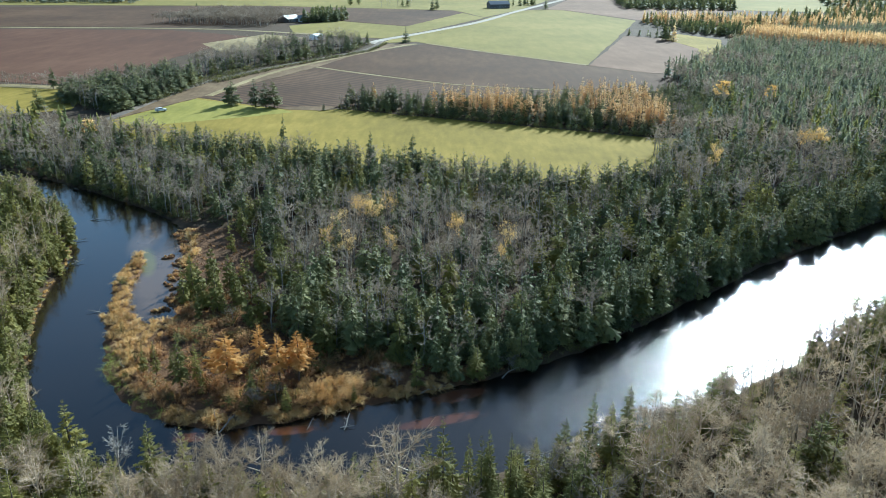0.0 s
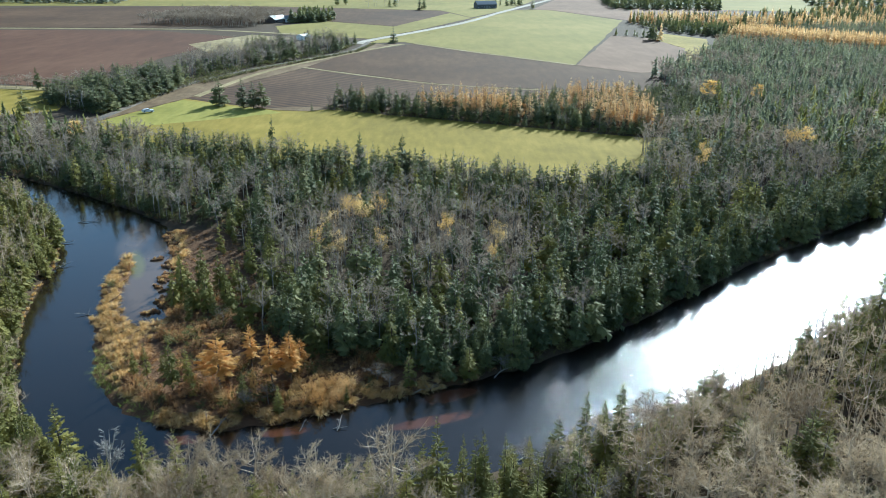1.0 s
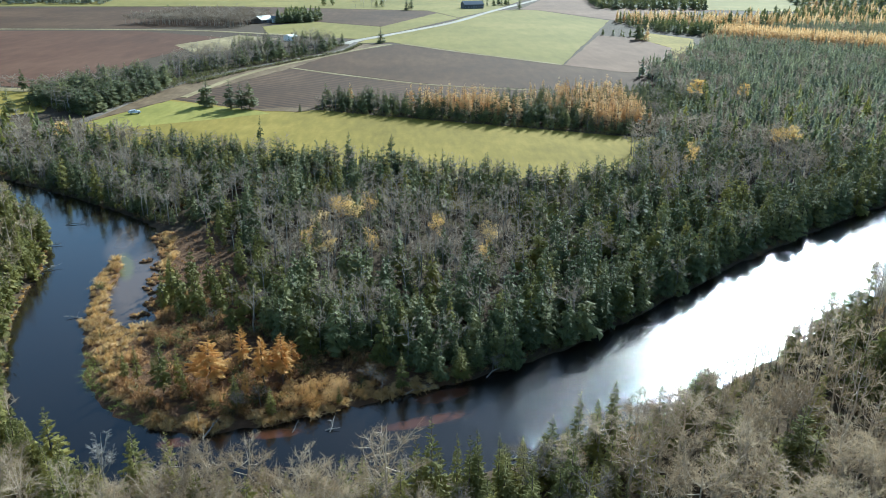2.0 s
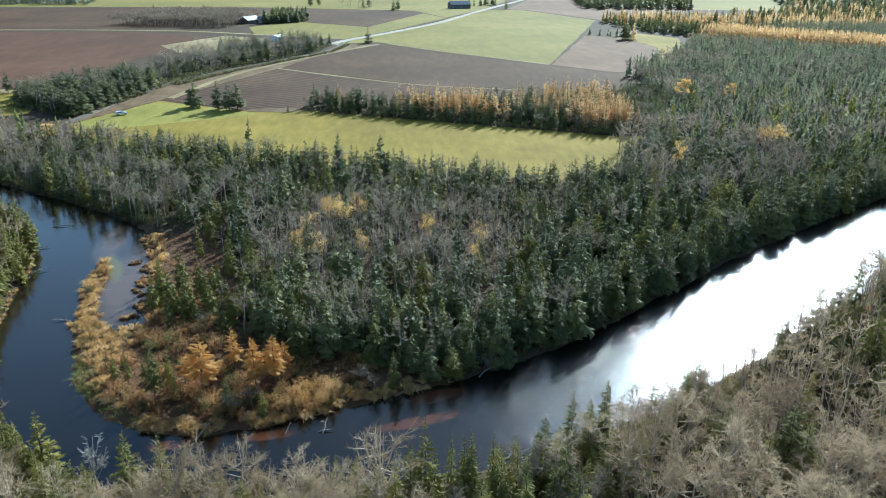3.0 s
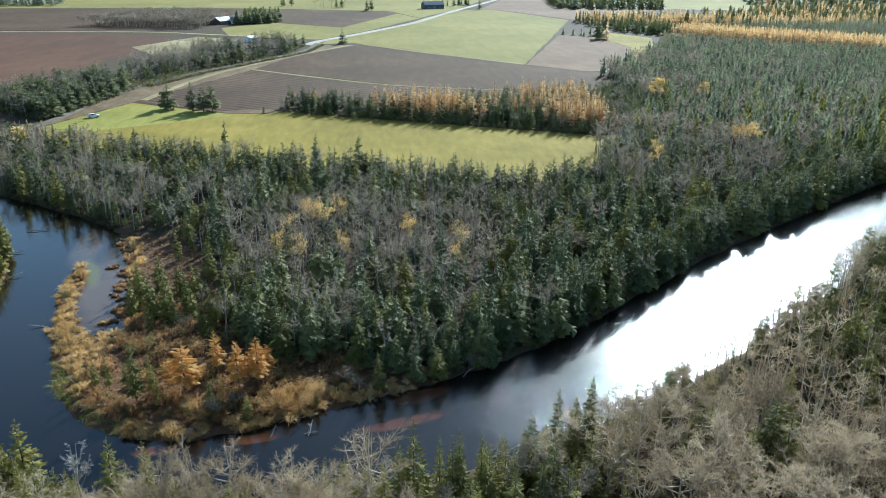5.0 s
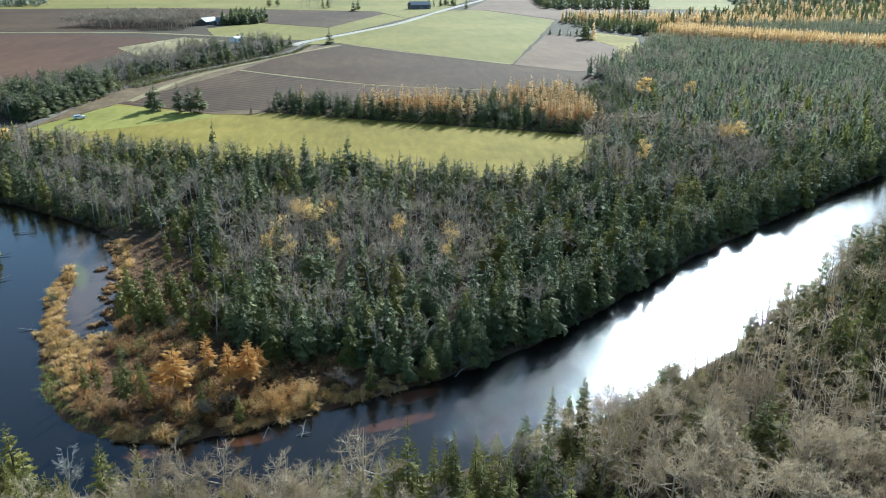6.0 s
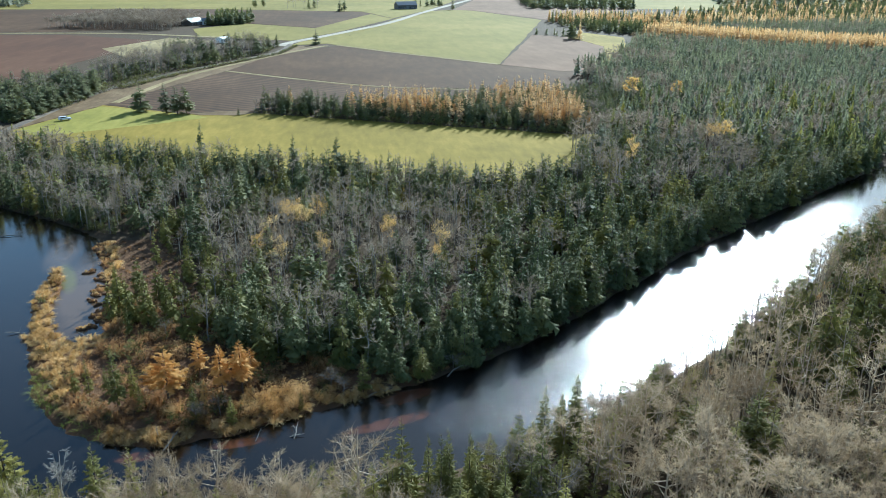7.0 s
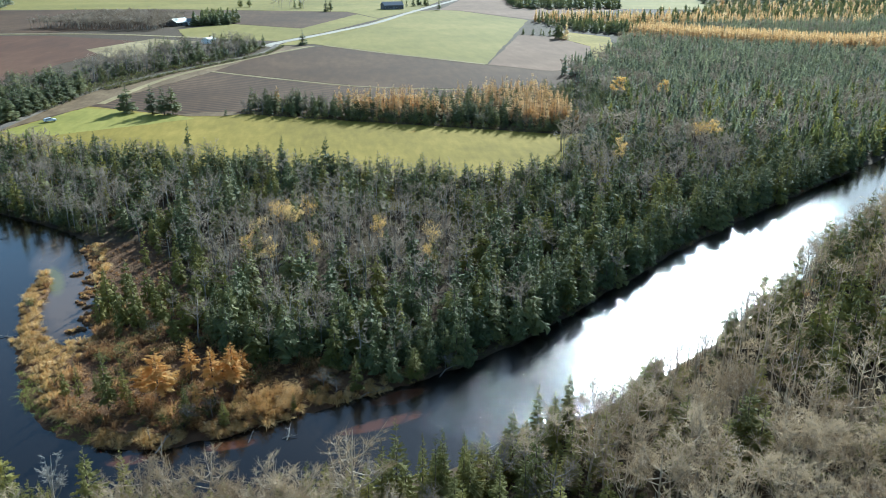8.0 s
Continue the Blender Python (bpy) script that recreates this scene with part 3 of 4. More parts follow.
                p.add(v, f, 0)
            else:
                s = d.orthogonal().normalized() * wid
                p.tri(q - s, q + s, e)
            for k in range(twigs):
                b = q.lerp(e, rng.uniform(0.25, 1.0))
                d2 = (d * 0.7 + Vector((rng.uniform(-1, 1), rng.uniform(-1, 1), rng.uniform(-0.5, 1.0))) * 1.1).normalized()
                tl = sl * rng.uniform(0.3, 0.7)
                s2 = d2.cross(Vector((rng.uniform(-1, 1), rng.uniform(-1, 1), rng.uniform(-1, 1)))).normalized() * wid * 0.6
                p.tri(b - s2, b + s2, b + d2 * tl)
            for k in range(leaves):
                c = e + Vector((rng.gauss(0, 1), rng.gauss(0, 1), rng.gauss(0.2, 0.8))) * spread * 0.17
                a1 = Vector((rng.uniform(-1, 1), rng.uniform(-1, 1), rng.uniform(-1, 1))).normalized()
                a2 = a1.orthogonal().normalized()
                g = rng.uniform(0.6, 1.2) * (0.030, 0.0095, 0.008)[detail]
                p.tri(c, c + a1 * g * 1.5, c + a2 * g * 1.4, 2)
    return p.arrays()


def tussock(rng, blades, flat=0.5):
    """A mound of grass about 1 m wide and high: blades rise from a tight foot and arch over to all sides."""
    p = Plant()
    for _ in range(blades):
        a = rng.uniform(0, 6.283)
        r = 0.16 * math.sqrt(rng.random())
        b = Vector((math.cos(a) * r, math.sin(a) * r, -0.05))
        a += rng.uniform(-0.6, 0.6)
        out = Vector((math.cos(a), math.sin(a), 0)) * flat * rng.uniform(0.2, 1.25)
        rise = rng.uniform(0.6, 0.95) - 0.28 * out.length / flat
        s = Vector((-out.y, out.x, 0)).normalized() * rng.uniform(0.010, 0.024)
        m = b + out * 0.55 + Vector((0, 0, rise))
        e = b + out * 1.25 + Vector((0, 0, rise * rng.uniform(0.45, 0.95)))
        p.tri(b - s, b + s, m + s)
        p.tri(b - s, m + s, m - s)
        p.tri(m + s, m - s, e)
    return p.arrays()


def shrub(rng, stems, leaf=1.0, each=9):
    """A twiggy bush, 1 m high, with small dry leaves."""
    p = Plant()
    for _ in range(stems):
        a = rng.uniform(0, 6.283)
        d = Vector((math.cos(a) * rng.uniform(0.1, 0.6), math.sin(a) * rng.uniform(0.1, 0.6), rng.uniform(0.5, 1.0)))
        s = d.orthogonal().normalized() * 0.02
        p.tri(-s, s, d, 0)
        for k in range(each):
            c = d * rng.uniform(0.35, 1.05) + Vector((rng.gauss(0, 1), rng.gauss(0, 1), rng.gauss(0, 1))) * 0.09
            a1 = Vector((rng.uniform(-1, 1), rng.uniform(-1, 1), rng.uniform(-0.3, 1))).normalized()
            g = rng.uniform(0.06, 0.13) * leaf
            p.tri(c, c + a1 * g * 1.6, c + a1.orthogonal().normalized() * g)
    return p.arrays()


rnd = random.Random(7)
TEMPLATES = {
    "spruce": [[conifer(rnd, d, rnd.uniform(0.17, 0.24), 0.12 * rnd.random()) for _ in range(7)] for d in (0, 1, 2)],
    "larch": [[conifer(rnd, d, rnd.uniform(*((0.14, 0.18), (0.13, 0.17), (0.19, 0.26))[d]), (0.08, 0.2, 0.3)[d], (None, rnd.uniform(0.14, 0.26), rnd.uniform(0.25, 0.4))[d]) for _ in range(5)] for d in (0, 1, 2)],
    "bare": [[bare_tree(rnd, d, 0, rnd.uniform(0.22, 0.30)) for _ in range(7)] for d in (0, 1, 2)],
    "maple": [[bare_tree(rnd, d, 0, rnd.uniform(0.19, 0.26)) for _ in range(7)] for d in (0, 1, 2)],
    "balsam": [[conifer(rnd, d, rnd.uniform(0.175, 0.25), 0.2 * rnd.random()) for _ in range(8)] for d in (0, 1, 2)],
    "willow": [[shrub(rnd, b, 0.38, 30) for _ in range(4)] for b in (20, 44, 50)],
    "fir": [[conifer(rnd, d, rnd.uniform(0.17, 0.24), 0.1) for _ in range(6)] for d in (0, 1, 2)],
    "aspen": [[bare_tree(rnd, d, (12, 26, 24)[d], 0.185) for _ in range(4)] for d in (0, 1, 2)],
    "dead": [[bare_tree(rnd, d, 0, 0.10, 1.2) for _ in range(3)] for d in (0, 1, 2)],
    "tussock": [[tussock(rnd, b, 0.42) for _ in range(6)] for b in (26, 64, 84)],
    "bush": [[shrub(rnd, b, 0.7, 11) for _ in range(5)] for b in (6, 9, 14)],
    "sedge": [[tussock(rnd, b, 0.9) for _ in range(3)] for b in (10, 14, 18)],
    "rush": [[tussock(rnd, b, 0.6) for _ in range(6)] for b in (24, 48, 66)],
    "shrub": [[shrub(rnd, b, 0.6, 18) for _ in range(5)] for b in (6, 9, 14)],
}
TEMPLATES["tamarack"] = TEMPLATES["larch"]
LOOKS = {  # trunk, crown, leaves
    "spruce": (M_TRUNK_DARK, M_SPRUCE), "larch": (M_TRUNK_DARK, M_LARCH), "tamarack": (M_TRUNK_DARK, M_TAMARACK), "bare": (M_TRUNK_GREY, M_TWIG), "maple": (M_TRUNK_TAN, M_TWIG_TAN), "fir": (M_TRUNK_DARK, M_HAZY_SPRUCE), "balsam": (M_TRUNK_DARK, M_OLIVE), "willow": (M_TRUNK_DARK, M_GOLD),
    "aspen": (M_TRUNK_GREY, M_TWIG, M_ASPEN), "dead": (M_DEAD, M_DEAD),
    "tussock": (M_STRAW, M_STRAW), "sedge": (M_SEDGE, M_SEDGE), "shrub": (M_TRUNK_DARK, M_RUST), "bush": (M_TRUNK_DARK, M_BUSH), "rush": (M_STRAW, M_RUST),
}


class Stand:
    """Plants of one look, gathered into one mesh."""

    def __init__(self):
        self.v, self.f, self.s, self.t, self.n = [], [], [], [], 0

    def add(self, tpl, x, y, z, h, w, turn, tint):
        v, f, s = tpl
        c, n = math.cos(turn), math.sin(turn)
        q = np.empty_like(v)
        q[:, 0] = x + (v[:, 0] * c - v[:, 1] * n) * w
        q[:, 1] = y + (v[:, 0] * n + v[:, 1] * c) * w
        q[:, 2] = z + v[:, 2] * h
        self.v.append(q)
        self.f.append(f + self.n)
        self.s.append(s)
        self.t.append(np.full(len(f), tint, np.float32))
        self.n += len(v)

    def build(self, name, mats, label, category):
        if not self.v:
            return None
        s = np.minimum(np.concatenate(self.s), len(mats) - 1)
        me = tri_mesh(name, np.concatenate(self.v), np.concatenate(self.f), mats, s, np.concatenate(self.t))
        return tagged(new(name, me), label, category, kind="stuff")


# single trees share the meshes of their templates
SINGLE = {}


def single_mesh(kind, detail, i):
    key = (kind, detail, i)
    if key not in SINGLE:
        v, f, s = TEMPLATES[kind][detail][i]
        made = []
        for slot, name in ((0, "trunk"), (1, "crown"), (2, "leaves")):
            pick = f[s == slot]
            if len(pick):
                ids, inv = np.unique(pick, return_inverse=True)
                tint = np.full(len(pick), ((i * 37 + detail * 11) % 10) / 10.0)
                made.append((name, tri_mesh(kind + "_" + name, v[ids], inv.reshape(-1, 3), [LOOKS[kind][min(slot, len(LOOKS[kind]) - 1)]], None, tint)))
        SINGLE[key] = made
    return SINGLE[key]


NAMES = {"balsam": "balsam_fir", "willow": "willow_bush", "maple": "maple_tree", "fir": "far_conifer", "spruce": "spruce_tree", "larch": "larch_tree", "tamarack": "larch_tree", "bare": "birch_tree", "aspen": "aspen_tree", "dead": "dead_tree"}
TEXT = {
    "spruce": ("dark green spruce with drooping boughs in the wood", "spruce tree", "spruces along the river"),
    "larch": ("orange autumn larch with thin boughs", "larch tree", "larches in autumn colour"),
    "tamarack": ("rusty orange larch on the river bog", "larch tree", "larches on the bog"),
    "bare": ("leafless grey hardwood with fine pale twigs", "bare tree", "leafless hardwoods along the river"),
    "maple": ("leafless maple with tan brown twigs on the near bank", "bare tree", "leafless maples on the near bank"),
    "balsam": ("olive green balsam fir on the near river bank", "fir tree", "balsam firs on the near bank"),
    "willow": ("dense golden-leaved willow bush at the bog edge", "bush", "golden bushes on the bog"),
    "fir": ("far conifer with needles paled for haze", "fir tree", "firs of the plantation"),
    "aspen": ("grey hardwood keeping golden yellow autumn leaves", "aspen tree", "yellow-leaved trees"),
    "dead": ("dead bleached tree with short bare branches", "dead tree", "dead trees on the bank"),
}


def single_tree(kind, detail, x, y, z, h, rng, wide=1.0, label=""):
    i = rng.randrange(len(TEMPLATES[kind][detail]))
    root = empty(NAMES[kind], x, y, z - 0.05, rng.uniform(0, 360))
    tagged(root, label or TEXT[kind][0], TEXT[kind][1], TEXT[kind][2])
    for name, me in single_mesh(kind, detail, i):
        ob = new(name, me)
        ob.parent = root
        ob.scale = (h * wide, h * wide, h)
    return root


def scatter(loop, gap, seed):
    """Places on a shaken grid inside an outline."""
    r = np.random.RandomState(seed)
    xs, ys = [p[0] for p in loop], [p[1] for p in loop]
    gx, gy = np.meshgrid(np.arange(min(xs), max(xs), gap), np.arange(min(ys), max(ys), gap))
    px = gx.ravel() + r.uniform(-0.48, 0.48, gx.size) * gap
    py = gy.ravel() + r.uniform(-0.48, 0.48, gx.size) * gap
    ok = inside(px, py, loop)
    return px[ok], py[ok]


def seen(x, y):
    """Inside the wedge of country that the flight looks over, with a margin."""
    return (y > 30) & (x > -0.66 * y - 14) & (x < 0.85 * y + 14)


rw = random.Random(21)
STANDS = {k: Stand() for k in LOOKS}
COUNT = {k: 0 for k in ("spruce", "balsam", "willow", "bare", "maple", "fir", "larch", "tamarack", "aspen", "dead")}


def grow(kind, x, y, h, wide=1.0, z=None, alone=None, label="", finer=False):
    """Plant one tree: near ones as things of their own, the rest in the woods."""
    far = math.hypot(x, y)
    detail = 0 if kind == "bush" and far > 125 else 2 if 57 < far < (112 if label or kind in ("tamarack", "willow", "tussock") else 97) else 0 if far <= 57 else 1 if far < 255 or finer else 0
    if z is None:
        z = float(land_height(np.array([x]), np.array([y]))[0])
    if alone is None:
        alone = kind in COUNT and far < 200 and COUNT[kind] < 300
    if alone:
        COUNT[kind] = COUNT.get(kind, 0) + 1
        single_tree(kind, detail, x, y, z, h, rw, wide, label)
        return
    i = rw.randrange(len(TEMPLATES[kind][detail]))
    STANDS[kind].add(TEMPLATES[kind][detail][i], x, y, z - 0.05, h, h * wide, rw.uniform(0, 6.283), rw.random())


def wood(loop, gap, seed, mixer, finer=False):
    """Plant an outline; the mixer gets the place and its distance to the water's edge."""
    px, py = scatter(loop, gap, seed)
    ok = seen(px, py)
    px, py = px[ok], py[ok]
    pz, pd = land_height(px, py), shore_distance(px, py)
    for i in np.argsort(np.hypot(px, py)):
        got = mixer(float(px[i]), float(py[i]), float(pd[i]))
        if got and pz[i] > 0.015 and pd[i] > (0.3 if got[0] in COUNT else -2.0):
            grow(*got, z=float(pz[i]), finer=finer)


# trees that stand out, by the near shore
for x, y, h, w in ((0.1, 71.9, 13.2, 0.75), (-1.6, 71.0, 11.2, 0.7), (2.9, 70.4, 12, 0.65), (5.1, 70.8, 12.2, 0.75), (4.2, 70.0, 12, 0.7), (7.5, 70.7, 11.7, 0.7), (17.9, 78.5, 12.2, 0.6),
                   (14.4, 76.3, 10.2, 0.9), (10.5, 72.7, 9, 1.0), (23.7, 84.5, 10, 0.8), (-33.1, 73.6, 11.2, 1.0), (-29.5, 74.0, 10.5, 0.7), (-45.1, 79.7, 10.2, 1.1),
                   (-46.2, 77.0, 10, 1.1), (34.6, 86.6, 10.3, 1.0), (57.3, 105.5, 7.4, 1.0), (29.0, 83.2, 10, 0.9), (-9.5, 70.8, 9.2, 1.0), (20.3, 79.5, 10.4, 0.8)):
    grow("balsam", x, y, h, w * 1.1, alone=True, label="tall slender olive green fir on the near river bank")
grow("dead", -36.9, 74.0, 10.6, 1.3, alone=True, label="grey dead spruce with bare brittle boughs on the bank")
for x, y, h, w in ((-5.0, 68.5, 15, 1.05), (-19.8, 70.8, 12.2, 1.1), (-13.2, 69.0, 11.7, 1.1), (-22.9, 69.7, 12.2, 1.1), (-26.7, 70.1, 11.2, 1.0), (-10.2, 67.5, 11, 1.0), (-46.2, 73.0, 10, 1.1)):
    grow("maple", x, y, h, w, alone=True, label="leafless maple with a broad crown of pale twigs on the bank")
# on the bog: larches and small spruces
for x, y, h, w in ((-31.1, 98.6, 9.2, 1.55), (-27.5, 103.5, 8.3, 0.95), (-23.6, 99.0, 9.3, 1.1), (-21.1, 100.2, 9.1, 1.35), (-20.2, 103.6, 6.0, 1.3), (-33.6, 101.0, 5.4, 1.4), (-25.6, 96.0, 5.6, 0.7)):
    grow("tamarack", x, y, h, w, alone=True)
for x, y, h, w in ((-38.0, 98.5, 9.8, 0.75), (-43.0, 102.5, 6.5, 0.8), (-3.8, 98.9, 6.9, 0.9), (5.2, 101.9, 6.2, 1.2), (-45.2, 103.3, 4.8, 0.9), (-36.1, 100.1, 7.0, 0.7), (-27.3, 96.3, 4.9, 1.0), (-21.6, 93.0, 4.6, 1.0),
                   (-34.5, 97.0, 5.0, 0.8), (-40.6, 103.0, 4.4, 0.9), (-44.7, 153.1, 7.8, 0.8), (-46.5, 168.0, 6.0, 0.8), (-43.5, 160.0, 4.5, 1.0), (-12.5, 95.2, 3.6, 0.8)):
    grow("balsam", x, y, h, w, alone=True, label="small olive green fir on the river bog")
for x, y, h, w in ((-18.1, 97.0, 3.0, 1.1), (-15.4, 98.4, 2.8, 1.2), (-12.8, 98.2, 2.8, 1.2), (-19.4, 94.4, 2.6, 1.1), (-16.6, 94.6, 2.7, 1.1), (-13.6, 95.4, 2.6, 1.1), (-30.2, 95.6, 2.0, 1.2), (-25.2, 92.4, 2.4, 1.0)):
    grow("willow", x, y, h, w, alone=True)
for x, y, h, w in ((-8.4, 100.6, 3.4, 1.9), (-6.6, 98.8, 2.6, 2.0), (10.2, 105.0, 2.8, 2.2), (-26.4, 93.6, 3.2, 1.8), (-23.6, 95.4, 3.4, 1.7)):
    grow("bare", x, y, h, w, alone=True, label="low leafless grey bush at the water's edge")
for x, y, h in ((-27.6, 94.8, 2.6), (-25.6, 94.2, 2.9), (-22.8, 96.4, 2.6), (-29.2, 93.4, 2.2), (-24.4, 97.8, 2.4), (-9.8, 98.6, 1.8), (-32.6, 94.0, 2.0)):
    grow("bush", x, y, h, 1.2, alone=False)
for x, y, h in ((66.8, 190.5, 8.0), (64.8, 187.0, 7.0), (-11.0, 128.0, 8.5), (9.0, 131.0, 8.0)):
    grow("dead", x, y, h, 0.9, alone=True, label="bleached dead trunk standing in the wood")
# golden crowns in the main wood
for x, y, h, w in ((-17.5, 160.0, 12, 1.1), (-19.0, 143.2, 9, 1.1), (-11.7, 163.9, 11, 0.7), (2.4, 149.8, 10.8, 0.7), (12.9, 144.7, 10.5, 0.75), (74.4, 207.4, 12, 0.7), (108.7, 227.8, 12.3, 1.2), (113.0, 229.5, 11.6, 1.0), (-23.4, 145.6, 10, 0.7),
                   (-21.5, 152.9, 10.5, 0.8), (-10.3, 142.4, 10, 0.6), (11.3, 137.5, 9, 0.6), (-114.6, 248.2, 9, 1.2), (-14.9, 159.0, 11.4, 0.8), (113.0, 316.0, 12, 1.2), (131.0, 312.0, 11, 0.9)):
    grow("aspen", x, y, h, w, alone=True)


def near_mix(x, y, d):
    """The wood under the aircraft: lower by the water, spruces first, bare hardwoods behind, thick on the east side."""
    p = 0.5 + 0.4 * float(wave(x, y, 7.0, 3.1))
    if -9 < x < 26:
        p = 0.88
    if x > 26:
        if rw.random() < 0.14:
            return None
        p = 0.10 + 0.40 * float(wave(x, y, 8.0, 1.1)) + (0.5 if x > 74 else 0.25 if x > 60 else 0)
    if x < -32:
        p = 0.86 + 0.3 * float(wave(x, y, 6.0, 2.1))
    top = (6.8 + 0.62 * d) if x < 36 else min(9.0 + 0.13 * (x - 36), 13.5) + 0.2 * d
    if -45 < x < 20:
        top -= 2.2
    if rw.random() < p:
        h = rw.uniform(5.5, 12.5) if x < 36 else rw.uniform(8.5, 13.5)
        return ("balsam" if x < 80 or rw.random() < 0.5 else "spruce"), x, y, min(h, top * rw.uniform(0.75, 1.0)), rw.uniform(0.85, 1.25)
    return ("maple" if x > 22 or x < -20 or rw.random() < 0.6 else "bare"), x, y, min(rw.uniform(8.5, 12.5), top * rw.uniform(0.8, 1.0)), rw.uniform(0.95, 1.25)


def forest_mix(x, y, d):
    """The main wood: mixed, darker spruce towards the banks and the meadow edge."""
    p = 0.50 + 0.25 * float(wave(x, y, 13.0, 0.4)) + 0.2 * float(wave(x, y, 4.0, 1.4))
    # two stands of hardwood
    if ((x + 4) / 29) ** 2 + ((y - 155) / 28) ** 2 < 1 + 0.35 * float(wave(x, y, 6, 2)):
        p -= 0.27
    if ((x - 76) / 38) ** 2 + ((y - 226) / 46) ** 2 < 1:
        p -= 0.32
    if y > 180 + 0.3 * abs(x) and x < 40:
        p += 0.25
    if x > -45 and d < 20:
        p += 0.28
    if x < -58:
        p = 0.36 + 0.35 * float(wave(x, y, 8.0, 0.4)) + (0.3 if d > 24 else 0)
    if x > 22:
        p += 0.2
    if y > 330:
        p = 0.85 if x > 150 + 40 * float(wave(x, y, 40, 2)) else 0.45
        if rw.random() < 0.15:
            return None
        front = (y - 606) + (x - 224) * 0.87
        if -70 < front < 60 and x > 170:
            return ("maple", x, y, rw.uniform(2.5, 5.0), 1.8) if front < 0 else None
    # young firs on the tongue of dry ground by the inlet
    if x < -31 and y < 151:
        return ("balsam", x, y, rw.uniform(4.6, 8.4), rw.uniform(0.85, 1.15)) if rw.random() < 0.88 else ("bare", x, y, rw.uniform(3.0, 5.5), 1.3)
    r = rw.random()
    bank = (10.0 if x > 8 or x < -58 else 5.5) + 0.4 * d
    if r < p:
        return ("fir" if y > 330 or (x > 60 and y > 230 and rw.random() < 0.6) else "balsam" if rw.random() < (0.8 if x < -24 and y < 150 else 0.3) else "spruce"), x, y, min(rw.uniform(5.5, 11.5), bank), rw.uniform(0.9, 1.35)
    return "bare", x, y, min(rw.uniform(7.0, 10.5), bank), rw.uniform(0.85, 1.2)


wood(NEAR_WOOD, 3.25, 3, near_mix)
wood(FOREST, 3.6, 5, forest_mix)
# close dark spruces where the wood meets the bog
wood([(-30, 119), (-18, 110), (-8, 110), (5, 105.5), (14, 107.5), (-4, 117), (-25, 127)], 2.5, 47,
     lambda x, y, d: ("spruce" if rw.random() < 0.8 else "balsam", x, y, rw.uniform(5.5, 9.5), rw.uniform(1.0, 1.35)))
# undergrowth
wood(NEAR_WOOD, 3.2, 31, lambda x, y, d: ("bush", x, y, rw.uniform(1.0, 2.8), rw.uniform(0.9, 1.5)) if math.hypot(x, y) < 135 else None)
wood(FOREST, 3.2, 32, lambda x, y, d: ("bush" if rw.random() < 0.8 else "shrub", x, y, rw.uniform(0.8, 2.2), rw.uniform(1.0, 1.6)) if d < 14 and math.hypot(x, y) < 260 else None)
# the close stand of spruce along the meadow
wood([(66, 225), (60, 207), (36, 197), (-27, 220), (-84, 243), (-120, 262), (-118, 252), (-82, 233), (-26, 211), (34, 188), (60, 198)], 3.0, 37,
     lambda x, y, d: ("spruce" if rw.random() < (0.85 if x > -40 else 0.5) else "bare", x, y, rw.uniform(7, 11), rw.uniform(0.95, 1.3)))
wood(FOREST, 3.0, 36, lambda x, y, d: ("spruce", x, y, rw.uniform(3.5, 7.5) + (2.5 if x > 12 else 0), rw.uniform(1.0, 1.4)) if d < 10 and x > -30 and math.hypot(x, y) < 260 else None)
# dark bushes added at the waterline, where the bank's foot lies in shade
wood(FOREST, 1.2, 35, lambda x, y, d: ("bush" if rw.random() < 0.92 else "shrub", x, y, rw.uniform(0.7, 1.7), rw.uniform(1.2, 1.8)) if d < 2.3 and math.hypot(x, y) < 230 else None)
wood(FOREST, 4.2, 38, lambda x, y, d: ("bush", x, y, rw.uniform(1.4, 2.8), rw.uniform(1.0, 1.5)) if (d >= 8 and y < 195 and x < 60) or (x < -50 and y < 262) else None)
wood(NEAR_WOOD, 1.7, 39, lambda x, y, d: ("bush" if rw.random() < 0.7 else "shrub", x, y, rw.uniform(1.0, 2.6), rw.uniform(1.0, 1.5)) if d < 4.5 and 15 < x < 125 else None)
wood(NEAR_WOOD, 2.6, 40, lambda x, y, d: (("maple" if rw.random() < 0.75 else "balsam"), x, y, rw.uniform(3.5, 6.5) + min(5.0, max(0.0, (x - 40) * 0.12)), 1.2) if d < 5 and 24 < x < 145 else None)


# thicker growth along the near shore
wood([(-36, 66), (2, 64), (2, 70), (-10, 71), (-30, 72), (-37, 71)], 3.0, 45, lambda x, y, d: ("maple" if rw.random() < 0.85 else "balsam", x, y, rw.uniform(7.0, 9.5), rw.uniform(0.95, 1.2)) if d > 2 else None)
wood([(-62, 72), (-37, 66), (-37, 73), (-47, 79), (-58, 88)], 2.9, 46, lambda x, y, d: ("balsam" if rw.random() < 0.8 else "maple", x, y, rw.uniform(6.0, 9.5), rw.uniform(0.95, 1.25)) if d > 1 else None)
# dense olive firs on the outer bank of the bend
wood([(-84, 150), (-74.5, 146), (-72.5, 133), (-66.5, 115), (-58, 97), (-66, 95), (-76, 113), (-82, 130)], 2.5, 42, lambda x, y, d: ("balsam" if rw.random() < 0.8 else "maple", x, y, min(rw.uniform(5.5, 9.5), 4.5 + 1.2 * d), rw.uniform(0.95, 1.3)) if d > 0.8 else None)
